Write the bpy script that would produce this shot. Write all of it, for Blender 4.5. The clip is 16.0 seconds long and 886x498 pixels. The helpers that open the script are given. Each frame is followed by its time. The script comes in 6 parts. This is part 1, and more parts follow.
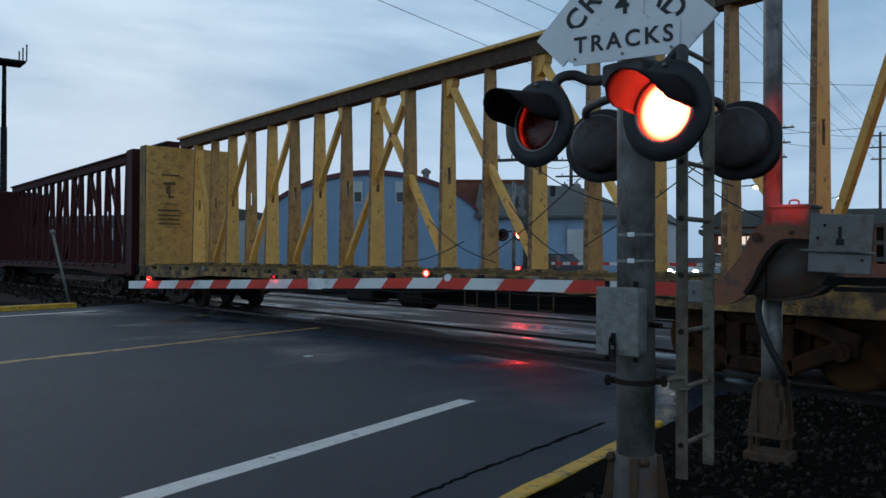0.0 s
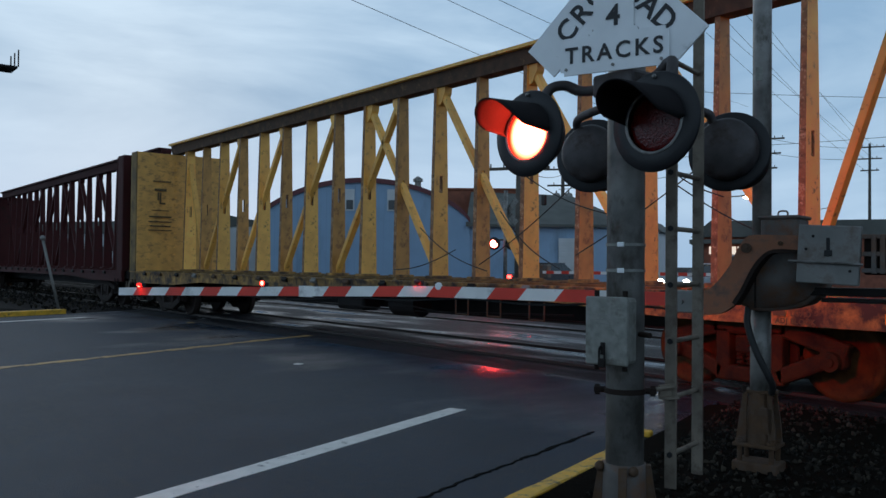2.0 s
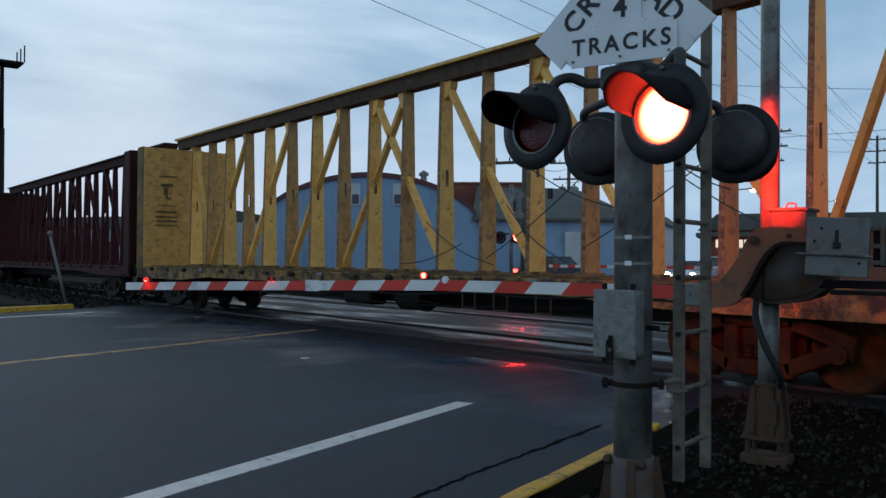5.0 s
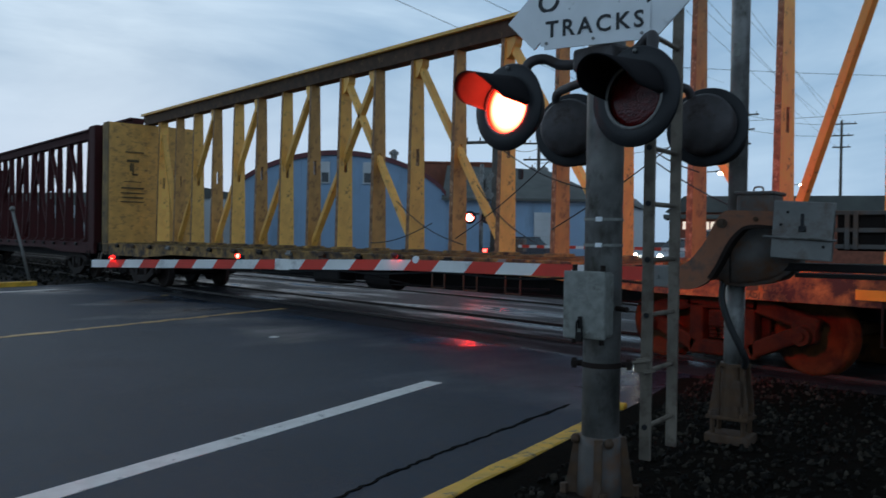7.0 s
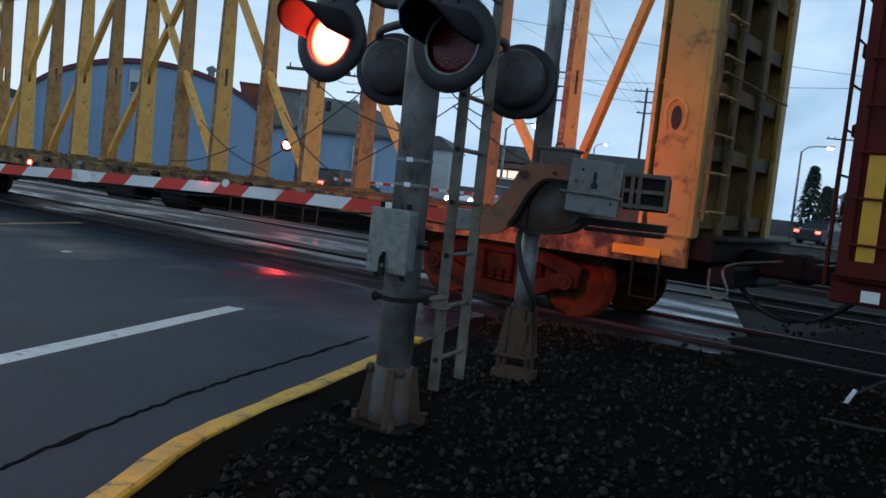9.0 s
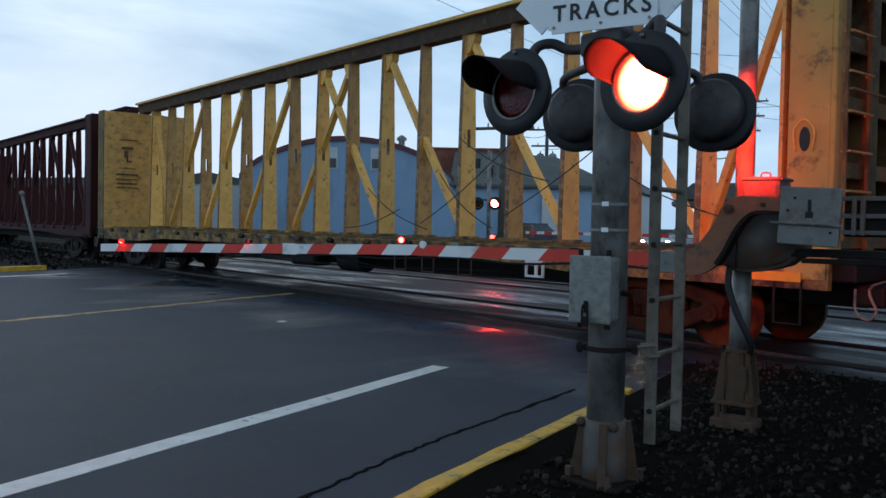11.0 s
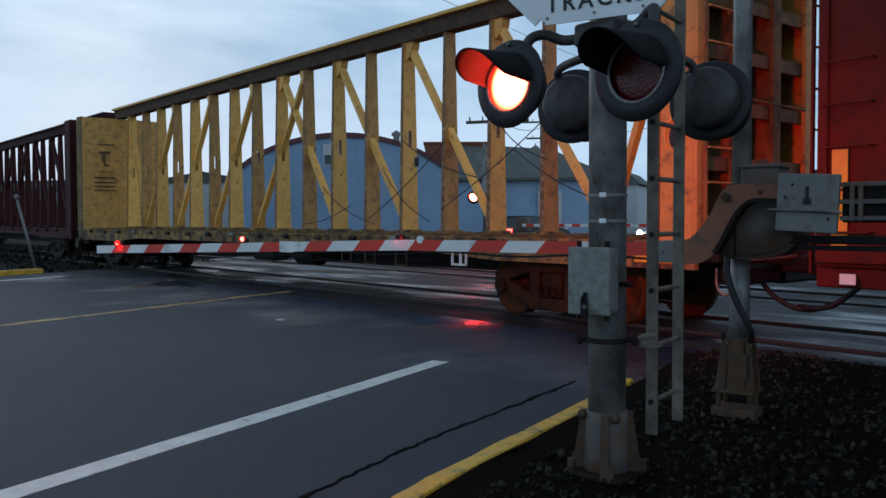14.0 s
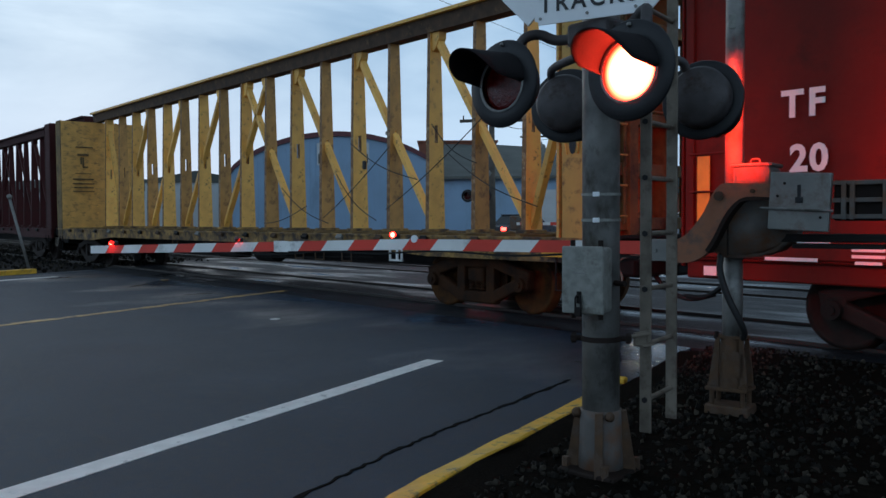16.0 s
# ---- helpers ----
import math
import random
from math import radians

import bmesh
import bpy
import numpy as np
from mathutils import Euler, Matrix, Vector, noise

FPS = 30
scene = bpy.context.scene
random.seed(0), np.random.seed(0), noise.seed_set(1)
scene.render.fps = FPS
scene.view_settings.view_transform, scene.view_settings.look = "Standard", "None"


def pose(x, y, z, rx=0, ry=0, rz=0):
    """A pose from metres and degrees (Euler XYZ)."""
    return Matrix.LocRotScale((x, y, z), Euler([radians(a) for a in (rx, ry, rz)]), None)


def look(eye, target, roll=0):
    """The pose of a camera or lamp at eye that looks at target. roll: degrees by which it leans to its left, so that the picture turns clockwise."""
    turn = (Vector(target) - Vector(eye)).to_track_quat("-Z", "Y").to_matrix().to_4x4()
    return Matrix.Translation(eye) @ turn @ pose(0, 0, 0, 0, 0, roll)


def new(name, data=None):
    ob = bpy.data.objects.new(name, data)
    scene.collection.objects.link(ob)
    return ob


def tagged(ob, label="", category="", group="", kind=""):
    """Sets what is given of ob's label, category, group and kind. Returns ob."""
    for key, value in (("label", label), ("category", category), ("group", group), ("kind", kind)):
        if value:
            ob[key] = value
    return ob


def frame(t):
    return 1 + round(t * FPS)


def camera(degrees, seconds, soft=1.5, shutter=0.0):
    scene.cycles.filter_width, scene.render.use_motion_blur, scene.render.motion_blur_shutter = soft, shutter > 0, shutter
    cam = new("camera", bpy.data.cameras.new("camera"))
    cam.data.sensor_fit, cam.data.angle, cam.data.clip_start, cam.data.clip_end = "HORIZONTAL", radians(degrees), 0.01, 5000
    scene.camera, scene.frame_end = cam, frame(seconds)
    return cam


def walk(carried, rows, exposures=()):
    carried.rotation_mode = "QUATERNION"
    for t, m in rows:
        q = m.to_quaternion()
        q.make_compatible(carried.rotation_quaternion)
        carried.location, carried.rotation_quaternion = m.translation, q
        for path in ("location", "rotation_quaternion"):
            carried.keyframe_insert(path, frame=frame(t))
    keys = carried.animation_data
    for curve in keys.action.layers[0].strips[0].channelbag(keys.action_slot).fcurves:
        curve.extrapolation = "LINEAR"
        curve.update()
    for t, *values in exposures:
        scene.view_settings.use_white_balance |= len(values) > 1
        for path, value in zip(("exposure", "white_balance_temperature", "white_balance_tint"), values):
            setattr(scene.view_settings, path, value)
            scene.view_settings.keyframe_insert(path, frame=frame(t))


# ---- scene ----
cam = camera(55.2, 16.0, 1.5, 0.4)
# seconds, eye x y z, yaw to the left of +y, pitch up, roll
PATH = [
    (0, -0.016, -0.001, 1.343, 52.05, 0.51, 0.21),
    (0.5, -0.012, -0.005, 1.344, 52.11, 0.67, 0.44),
    (1, -0.007, -0.009, 1.345, 51.89, 0.77, 0.46),
    (1.5, -0.004, -0.003, 1.345, 51.71, 0.99, 0.46),
    (2, -0.004, -0.004, 1.345, 51.49, 1.07, 0.55),
    (2.5, -0.003, 0.002, 1.344, 51.42, 1.18, 0.44),
    (3, -0.000, 0.005, 1.346, 51.44, 1.03, 0.43),
    (3.5, -0.000, 0.000, 1.350, 51.67, 1.18, 0.45),
    (4, -0.003, -0.004, 1.347, 51.72, 1.14, 0.45),
    (6.5, -0.025, 0.000, 1.339, 51.58, -0.62, 0.27),
    (7, -0.021, -0.012, 1.346, 49.80, -0.70, 0.86),
    (7.5, -0.004, -0.014, 1.354, 45.96, 1.73, 2.39),
    (8, 0.018, -0.062, 1.350, 41.41, -1.91, 6.81),
    (8.5, 0.068, -0.056, 1.356, 37.25, -3.35, 7.07),
    (9, 0.069, -0.064, 1.349, 37.02, -4.38, 6.06),
    (9.5, 0.046, -0.034, 1.351, 41.55, -5.13, 3.04),
    (10, 0.002, -0.016, 1.348, 47.48, -4.20, 2.00),
    (10.2, 0.005, -0.020, 1.345, 48.74, -3.00, 2.20),
    (12.3, -0.017, -0.021, 1.330, 50.25, -0.95, 0.20),
    (12.5, -0.014, -0.018, 1.334, 50.12, -1.17, -0.03),
    (13, -0.016, -0.013, 1.337, 49.97, -1.53, 0.05),
    (13.5, -0.023, -0.003, 1.334, 50.06, -1.96, -0.13),
    (14, -0.020, -0.009, 1.335, 50.10, -2.00, -0.17),
    (14.5, -0.008, -0.010, 1.337, 49.86, -1.76, -0.55),
    (15, 0.001, -0.012, 1.339, 49.71, -1.67, -0.79),
    (15.5, -0.008, -0.015, 1.341, 49.70, -1.92, -0.56),
    (16, -0.009, -0.019, 1.341, 49.71, -2.10, -0.35),
]


def aim(x, y, z, yaw, pitch, roll):
    a, b = radians(yaw), radians(pitch)
    return look((x, y, z), (x - math.sin(a) * math.cos(b), y + math.cos(a) * math.cos(b), z + math.sin(b)), roll)


EXPOSURE = [(0, -0.08), (7.0, -0.08), (8.0, -0.1), (8.5, 0.05), (9.0, 0.25), (9.5, 0.62), (10.0, 0.64), (10.2, 0.56), (12.3, 0.08), (16.0, 0.08)]
walk(cam, [(t, aim(*row)) for t, *row in PATH], EXPOSURE)

# ---- world and light: overcast dusk, brighter low in the west ----
SUN_DIR = Vector((-0.93, 0.30, 0.20)).normalized()
world = bpy.data.worlds.new("world")
scene.world = world
world.use_nodes = True
wn = world.node_tree.nodes
wl = world.node_tree.links
wn.clear()


def wnode(kind, **kw):
    n = wn.new(kind)
    for k, v in kw.items():
        n.inputs[k].default_value = v
    return n


w_out = wn.new("ShaderNodeOutputWorld")
w_sky = wn.new("ShaderNodeTexSky")
w_sky.sky_type, w_sky.sun_disc = "NISHITA", False
w_sky.sun_elevation, w_sky.sun_rotation = radians(12), math.atan2(SUN_DIR.x, SUN_DIR.y)
w_sky.air_density, w_sky.dust_density = 1.5, 2.0
w_bg1 = wnode("ShaderNodeBackground", Strength=0.08)
wl.new(w_sky.outputs[0], w_bg1.inputs["Color"])
# cloud layer
w_tc = wn.new("ShaderNodeTexCoord")
w_sep = wn.new("ShaderNodeSeparateXYZ")
wl.new(w_tc.outputs["Generated"], w_sep.inputs[0])
w_map = wn.new("ShaderNodeMapping")
w_map.inputs["Scale"].default_value = (1.0, 1.0, 3.2)
w_map.inputs["Rotation"].default_value = (0.25, 0.1, 0.3)
wl.new(w_tc.outputs["Generated"], w_map.inputs[0])
w_noise = wnode("ShaderNodeTexNoise", Scale=2.3, Detail=6.0, Roughness=0.55, Distortion=0.5)
wl.new(w_map.outputs[0], w_noise.inputs["Vector"])
w_ramp = wn.new("ShaderNodeValToRGB")
w_ramp.color_ramp.elements[0].position, w_ramp.color_ramp.elements[1].position = 0.36, 0.66
w_ramp.color_ramp.elements[0].color = (0.30, 0.485, 0.705, 1)
w_ramp.color_ramp.elements[1].color = (0.60, 0.80, 1.0, 1)
wl.new(w_noise.outputs[0], w_ramp.inputs[0])
# the low western band where the overcast thins
w_dot = wn.new("ShaderNodeVectorMath")
w_dot.operation = "DOT_PRODUCT"
w_dot.inputs[1].default_value = (-0.97, 0.24, 0.0)
wl.new(w_tc.outputs["Generated"], w_dot.inputs[0])
w_az = wnode("ShaderNodeMapRange")
w_az.inputs["From Min"].default_value, w_az.inputs["From Max"].default_value = 0.55, 1.0
wl.new(w_dot.outputs["Value"], w_az.inputs["Value"])
w_el = wnode("ShaderNodeMapRange")
w_el.inputs["From Min"].default_value, w_el.inputs["From Max"].default_value = 0.19, 0.06
wl.new(w_sep.outputs["Z"], w_el.inputs["Value"])
w_mul = wn.new("ShaderNodeMath")
w_mul.operation = "MULTIPLY"
wl.new(w_az.outputs[0], w_mul.inputs[0])
wl.new(w_el.outputs[0], w_mul.inputs[1])
w_mix = wn.new("ShaderNodeMixRGB")
w_mix.inputs["Color2"].default_value = (0.50, 0.69, 0.92, 1)
wl.new(w_mul.outputs[0], w_mix.inputs["Fac"])
wl.new(w_ramp.outputs[0], w_mix.inputs["Color1"])
# dusk: the cloud deck dims overhead and towards the east
w_west = wn.new("ShaderNodeVectorMath")
w_west.operation = "DOT_PRODUCT"
w_west.inputs[1].default_value = (-0.62, 0.78, -0.25)
wl.new(w_tc.outputs["Generated"], w_west.inputs[0])
w_dim = wnode("ShaderNodeMapRange")
w_dim.interpolation_type = "SMOOTHSTEP"
w_dim.inputs["From Min"].default_value, w_dim.inputs["From Max"].default_value = -0.5, 0.65
w_dim.inputs["To Min"].default_value, w_dim.inputs["To Max"].default_value = 1.02, 0.98
wl.new(w_west.outputs["Value"], w_dim.inputs["Value"])
w_bg2 = wnode("ShaderNodeBackground", Strength=1.0)
wl.new(w_mix.outputs[0], w_bg2.inputs["Color"])
w_top = wnode("ShaderNodeMapRange")
w_top.interpolation_type = "SMOOTHSTEP"
w_top.inputs["From Min"].default_value, w_top.inputs["From Max"].default_value = 0.30, 0.85
w_top.inputs["To Min"].default_value, w_top.inputs["To Max"].default_value = 1.0, 0.33
wl.new(w_sep.outputs["Z"], w_top.inputs["Value"])
w_both = wn.new("ShaderNodeMath")
w_both.operation = "MULTIPLY"
wl.new(w_dim.outputs[0], w_both.inputs[0])
wl.new(w_top.outputs[0], w_both.inputs[1])
wl.new(w_both.outputs[0], w_bg2.inputs["Strength"])
w_ms = wnode("ShaderNodeMixShader", Fac=0.97)
wl.new(w_bg1.outputs[0], w_ms.inputs[1])
wl.new(w_bg2.outputs[0], w_ms.inputs[2])
wl.new(w_ms.outputs[0], w_out.inputs["Surface"])

sun = new("sun", bpy.data.lights.new("sun", "SUN"))
sun.data.energy, sun.data.angle, sun.data.color = 0.3, radians(50), (1.0, 0.95, 0.88)
sun.matrix_world = look(SUN_DIR * 50, (0, 0, 0))


# ---- materials ----
def mat(name, color, rough=0.6, metal=0.0, var=0.25, scale=8.0, dirt=None, dirt_amt=0.0, dirt_scale=2.5, bump=0.15, bump_scale=60.0, spec=0.5, coat=0.0, rand=0.0, streak=(1, 1, 1)):
    """A weathered surface: two scales of colour change, a second colour in patches, fine relief."""
    m = bpy.data.materials.new(name)
    m.use_nodes = True
    n, l = m.node_tree.nodes, m.node_tree.links
    b = n["Principled BSDF"]
    b.inputs["Metallic"].default_value = metal
    b.inputs["Specular IOR Level"].default_value = spec
    b.inputs["Coat Weight"].default_value = coat
    tc = n.new("ShaderNodeTexCoord")
    n1 = n.new("ShaderNodeTexNoise")
    n1.inputs["Scale"].default_value, n1.inputs["Detail"].default_value = scale, 6
    l.new(tc.outputs["Object"], n1.inputs["Vector"])
    r1 = n.new("ShaderNodeValToRGB")
    r1.color_ramp.elements[0].position, r1.color_ramp.elements[1].position = 0.3, 0.72
    r1.color_ramp.elements[0].color = (*[c * (1 - var) for c in color], 1)
    r1.color_ramp.elements[1].color = (*[min(1, c * (1 + var)) for c in color], 1)
    l.new(n1.outputs[0], r1.inputs[0])
    out = r1.outputs[0]
    if dirt:
        n2 = n.new("ShaderNodeTexNoise")
        n2.inputs["Scale"].default_value, n2.inputs["Detail"].default_value, n2.inputs["Roughness"].default_value = dirt_scale, 9, 0.68
        sm = n.new("ShaderNodeMapping")
        sm.inputs["Scale"].default_value = streak
        l.new(tc.outputs["Object"], sm.inputs[0])
        l.new(sm.outputs[0], n2.inputs["Vector"])
        r2 = n.new("ShaderNodeValToRGB")
        r2.color_ramp.elements[0].position, r2.color_ramp.elements[1].position = 0.62 - 0.3 * dirt_amt, 0.72 - 0.15 * dirt_amt
        l.new(n2.outputs[0], r2.inputs[0])
        mx = n.new("ShaderNodeMixRGB")
        mx.inputs["Color2"].default_value = (*dirt, 1)
        l.new(r2.outputs[0], mx.inputs["Fac"])
        l.new(out, mx.inputs["Color1"])
        out = mx.outputs[0]
    if rand:
        oi = n.new("ShaderNodeObjectInfo")
        hs = n.new("ShaderNodeHueSaturation")
        mr = n.new("ShaderNodeMapRange")
        mr.inputs["To Min"].default_value, mr.inputs["To Max"].default_value = 1 - rand, 1 + rand
        l.new(oi.outputs["Random"], mr.inputs["Value"])
        l.new(mr.outputs[0], hs.inputs["Value"])
        l.new(out, hs.inputs["Color"])
        out = hs.outputs[0]
    l.new(out, b.inputs["Base Color"])
    rr = n.new("ShaderNodeMapRange")
    rr.inputs["To Min"].default_value, rr.inputs["To Max"].default_value = max(0.03, rough - 0.12), min(1, rough + 0.12)
    l.new(n1.outputs[0], rr.inputs["Value"])
    l.new(rr.outputs[0], b.inputs["Roughness"])
    if bump:
        n3 = n.new("ShaderNodeTexNoise")
        n3.inputs["Scale"].default_value, n3.inputs["Detail"].default_value = bump_scale, 4
        l.new(tc.outputs["Object"], n3.inputs["Vector"])
        bp = n.new("ShaderNodeBump")
        bp.inputs["Strength"].default_value, bp.inputs["Distance"].default_value = bump, 0.01
        l.new(n3.outputs[0], bp.inputs["Height"])
        l.new(bp.outputs[0], b.inputs["Normal"])
    return m


def glow(name, color, strength):
    m = bpy.data.materials.new(name)
    m.use_nodes = True
    b = m.node_tree.nodes["Principled BSDF"]
    b.inputs["Base Color"].default_value = (*[c * 0.3 for c in color], 1)
    b.inputs["Emission Color"].default_value = (*color, 1)
    b.inputs["Emission Strength"].default_value = strength
    return m


def lamp_glow(name, core, strong, edge, weak, r0, r1):
    """A lit lens: the bulb's hot middle and a deeper-coloured rim; the lens faces along y."""
    m = glow(name, core, strong)
    n, l = m.node_tree.nodes, m.node_tree.links
    b = n["Principled BSDF"]
    tc = n.new("ShaderNodeTexCoord")
    mp = n.new("ShaderNodeMapping")
    mp.inputs["Scale"].default_value = (1, 0, 1)
    l.new(tc.outputs["Object"], mp.inputs[0])
    ln = n.new("ShaderNodeVectorMath")
    ln.operation = "LENGTH"
    l.new(mp.outputs[0], ln.inputs[0])
    mr = n.new("ShaderNodeMapRange")
    mr.inputs["From Min"].default_value, mr.inputs["From Max"].default_value = r0, r1
    l.new(ln.outputs["Value"], mr.inputs["Value"])
    mx = n.new("ShaderNodeMixRGB")
    mx.inputs["Color1"].default_value, mx.inputs["Color2"].default_value = (*core, 1), (*edge, 1)
    l.new(mr.outputs[0], mx.inputs["Fac"])
    l.new(mx.outputs[0], b.inputs["Emission Color"])
    st = n.new("ShaderNodeMapRange")
    st.inputs["To Min"].default_value, st.inputs["To Max"].default_value = strong, weak
    l.new(mr.outputs[0], st.inputs["Value"])
    l.new(st.outputs[0], b.inputs["Emission Strength"])
    return m


def wet_asphalt(name, base, dry, wet, wet_from, scale, streak=(1, 1, 1), spec=0.5, wetter=0.0):
    """Asphalt whose roughness falls where water stands on it."""
    m = mat(name, base, dry, var=0.18, scale=1.3, bump=0.9, bump_scale=120, spec=spec)
    n, l = m.node_tree.nodes, m.node_tree.links
    b = n["Principled BSDF"]
    tc = n.new("ShaderNodeTexCoord")
    mp = n.new("ShaderNodeMapping")
    mp.inputs["Scale"].default_value = streak
    l.new(tc.outputs["Object"], mp.inputs[0])
    nz = n.new("ShaderNodeTexNoise")
    nz.inputs["Scale"].default_value, nz.inputs["Detail"].default_value = scale, 5
    l.new(mp.outputs[0], nz.inputs["Vector"])
    rp = n.new("ShaderNodeMapRange")
    rp.inputs["From Min"].default_value, rp.inputs["From Max"].default_value = wet_from, wet_from + 0.22
    rp.inputs["To Min"].default_value, rp.inputs["To Max"].default_value = dry, wet
    sx = n.new("ShaderNodeSeparateXYZ")
    l.new(tc.outputs["Object"], sx.inputs[0])
    gy = n.new("ShaderNodeMapRange")
    gy.inputs["From Min"].default_value, gy.inputs["From Max"].default_value = 4.2, 7.2
    gy.inputs["To Min"].default_value, gy.inputs["To Max"].default_value = 0.0, wetter
    l.new(sx.outputs["Y"], gy.inputs["Value"])
    ad = n.new("ShaderNodeMath")
    l.new(nz.outputs[0], ad.inputs[0])
    l.new(gy.outputs[0], ad.inputs[1])
    l.new(ad.outputs[0], rp.inputs["Value"])
    l.new(rp.outputs[0], b.inputs["Roughness"])
    # fine aggregate and tyre-worn bands
    src = b.inputs["Base Color"].links[0].from_socket
    ng = n.new("ShaderNodeTexNoise")
    ng.inputs["Scale"].default_value, ng.inputs["Detail"].default_value, ng.inputs["Roughness"].default_value = 55, 8, 0.8
    l.new(tc.outputs["Object"], ng.inputs["Vector"])
    mg = n.new("ShaderNodeMapRange")
    mg.inputs["From Min"].default_value, mg.inputs["From Max"].default_value = 0.3, 0.7
    mg.inputs["To Min"].default_value, mg.inputs["To Max"].default_value = 0.25, 1.9
    l.new(ng.outputs[0], mg.inputs["Value"])
    nb = n.new("ShaderNodeTexNoise")
    nb.inputs["Scale"].default_value, nb.inputs["Detail"].default_value, nb.inputs["Roughness"].default_value = 12, 12, 0.9
    l.new(tc.outputs["Object"], nb.inputs["Vector"])
    mb2 = n.new("ShaderNodeMapRange")
    mb2.inputs["From Min"].default_value, mb2.inputs["From Max"].default_value = 0.35, 0.65
    mb2.inputs["To Min"].default_value, mb2.inputs["To Max"].default_value = 0.2, 1.8
    l.new(nb.outputs[0], mb2.inputs["Value"])
    mm = n.new("ShaderNodeMath")
    mm.operation = "MULTIPLY"
    l.new(mg.outputs[0], mm.inputs[0])
    l.new(mb2.outputs[0], mm.inputs[1])
    hv = n.new("ShaderNodeHueSaturation")
    l.new(mm.outputs[0], hv.inputs["Value"])
    l.new(src, hv.inputs["Color"])
    l.new(hv.outputs[0], b.inputs["Base Color"])
    # worn and sealed spots change the sheen
    sheen = n.new("ShaderNodeMapRange")
    sheen.inputs["From Min"].default_value, sheen.inputs["From Max"].default_value = 0.1, 1.9
    sheen.inputs["To Min"].default_value, sheen.inputs["To Max"].default_value = 0.74, 1.26
    l.new(mm.outputs[0], sheen.inputs["Value"])
    rough = n.new("ShaderNodeMath")
    rough.operation = "MULTIPLY"
    l.new(rp.outputs[0], rough.inputs[0])
    l.new(sheen.outputs[0], rough.inputs[1])
    l.new(rough.outputs[0], b.inputs["Roughness"])
    for node in n:
        if node.type == "BUMP":
            mb = n.new("ShaderNodeMapRange")
            mb.inputs["From Min"].default_value, mb.inputs["From Max"].default_value = wet, dry
            mb.inputs["To Min"].default_value, mb.inputs["To Max"].default_value = 0.06, 0.9
            l.new(rp.outputs[0], mb.inputs["Value"])
            l.new(mb.outputs[0], node.inputs["Strength"])
    return m


M_ROAD = wet_asphalt("asphalt", (0.016, 0.030, 0.051), 0.62, 0.23, 0.65, 0.5, (1, 0.6, 1), 0.32, 0.30)
M_WET = wet_asphalt("wet_paving", (0.012, 0.013, 0.016), 0.72, 0.10, 0.47, 0.9, (0.35, 1.3, 1), 0.32)
M_GROUND = mat("packed_dirt", (0.011, 0.010, 0.010), 0.9, spec=0.1, var=0.4, scale=0.6, bump=0.8, bump_scale=30)
M_GRAVEL = mat("gravel_bed", (0.0060, 0.0046, 0.0032), 0.95, spec=0.03, var=0.5, scale=14, bump=1.0, bump_scale=45)
M_STONE = mat("stones", (0.0135, 0.011, 0.008), 0.75, spec=0.15, var=0.5, scale=9, bump=0.4)
for node in [x for x in M_STONE.node_tree.nodes if x.type == "BSDF_PRINCIPLED"]:
    nt = M_STONE.node_tree
    src = node.inputs["Base Color"].links[0].from_socket
    geo = nt.nodes.new("ShaderNodeNewGeometry")
    pw = nt.nodes.new("ShaderNodeMath")
    pw.operation = "POWER"
    pw.inputs[1].default_value = 3.0
    nt.links.new(geo.outputs["Random Per Island"], pw.inputs[0])
    mr = nt.nodes.new("ShaderNodeMapRange")
    mr.inputs["To Min"].default_value, mr.inputs["To Max"].default_value = 0.40, 4.2
    nt.links.new(pw.outputs[0], mr.inputs["Value"])
    hs = nt.nodes.new("ShaderNodeHueSaturation")
    nt.links.new(mr.outputs[0], hs.inputs["Value"])
    nt.links.new(src, hs.inputs["Color"])
    nt.links.new(hs.outputs[0], node.inputs["Base Color"])
M_YLINE = mat("yellow_paint", (0.80, 0.44, 0.035), 0.55, var=0.2, scale=6, dirt=(0.09, 0.08, 0.06), dirt_amt=0.25, dirt_scale=9)
M_OLDY = mat("worn_yellow_paint", (0.50, 0.30, 0.10), 0.6, var=0.35, scale=6, dirt=(0.04, 0.038, 0.036), dirt_amt=0.55, dirt_scale=5)
M_WLINE = mat("white_paint", (0.76, 0.75, 0.72), 0.55, var=0.12, scale=7, dirt=(0.2, 0.2, 0.2), dirt_amt=0.15, dirt_scale=8)
M_SEAM = mat("tar_seam", (0.004, 0.004, 0.004), 0.9, var=0.3, spec=0.05)
M_RAIL = mat("rail_steel", (0.035, 0.026, 0.022), 0.55, 0.4, var=0.3, scale=5)
M_TIE = mat("timber_tie", (0.025, 0.020, 0.016), 0.9, var=0.3, spec=0.1)
M_GALV = mat("galvanised_steel", (0.26, 0.25, 0.235), 0.5, 0.4, var=0.4, scale=7, dirt=(0.10, 0.09, 0.075), dirt_amt=0.42, dirt_scale=6, streak=(1.2, 1.2, 0.7), bump=0.2)
M_ALU = mat("cast_aluminium", (0.25, 0.25, 0.225), 0.6, 0.25, var=0.25, scale=22, dirt=(0.13, 0.12, 0.10), dirt_amt=0.3, dirt_scale=10)
M_RUSTY = mat("rusted_iron", (0.085, 0.044, 0.020), 0.8, 0.1, var=0.35, scale=10, dirt=(0.09, 0.06, 0.045), dirt_amt=0.5, dirt_scale=8, bump=0.4)
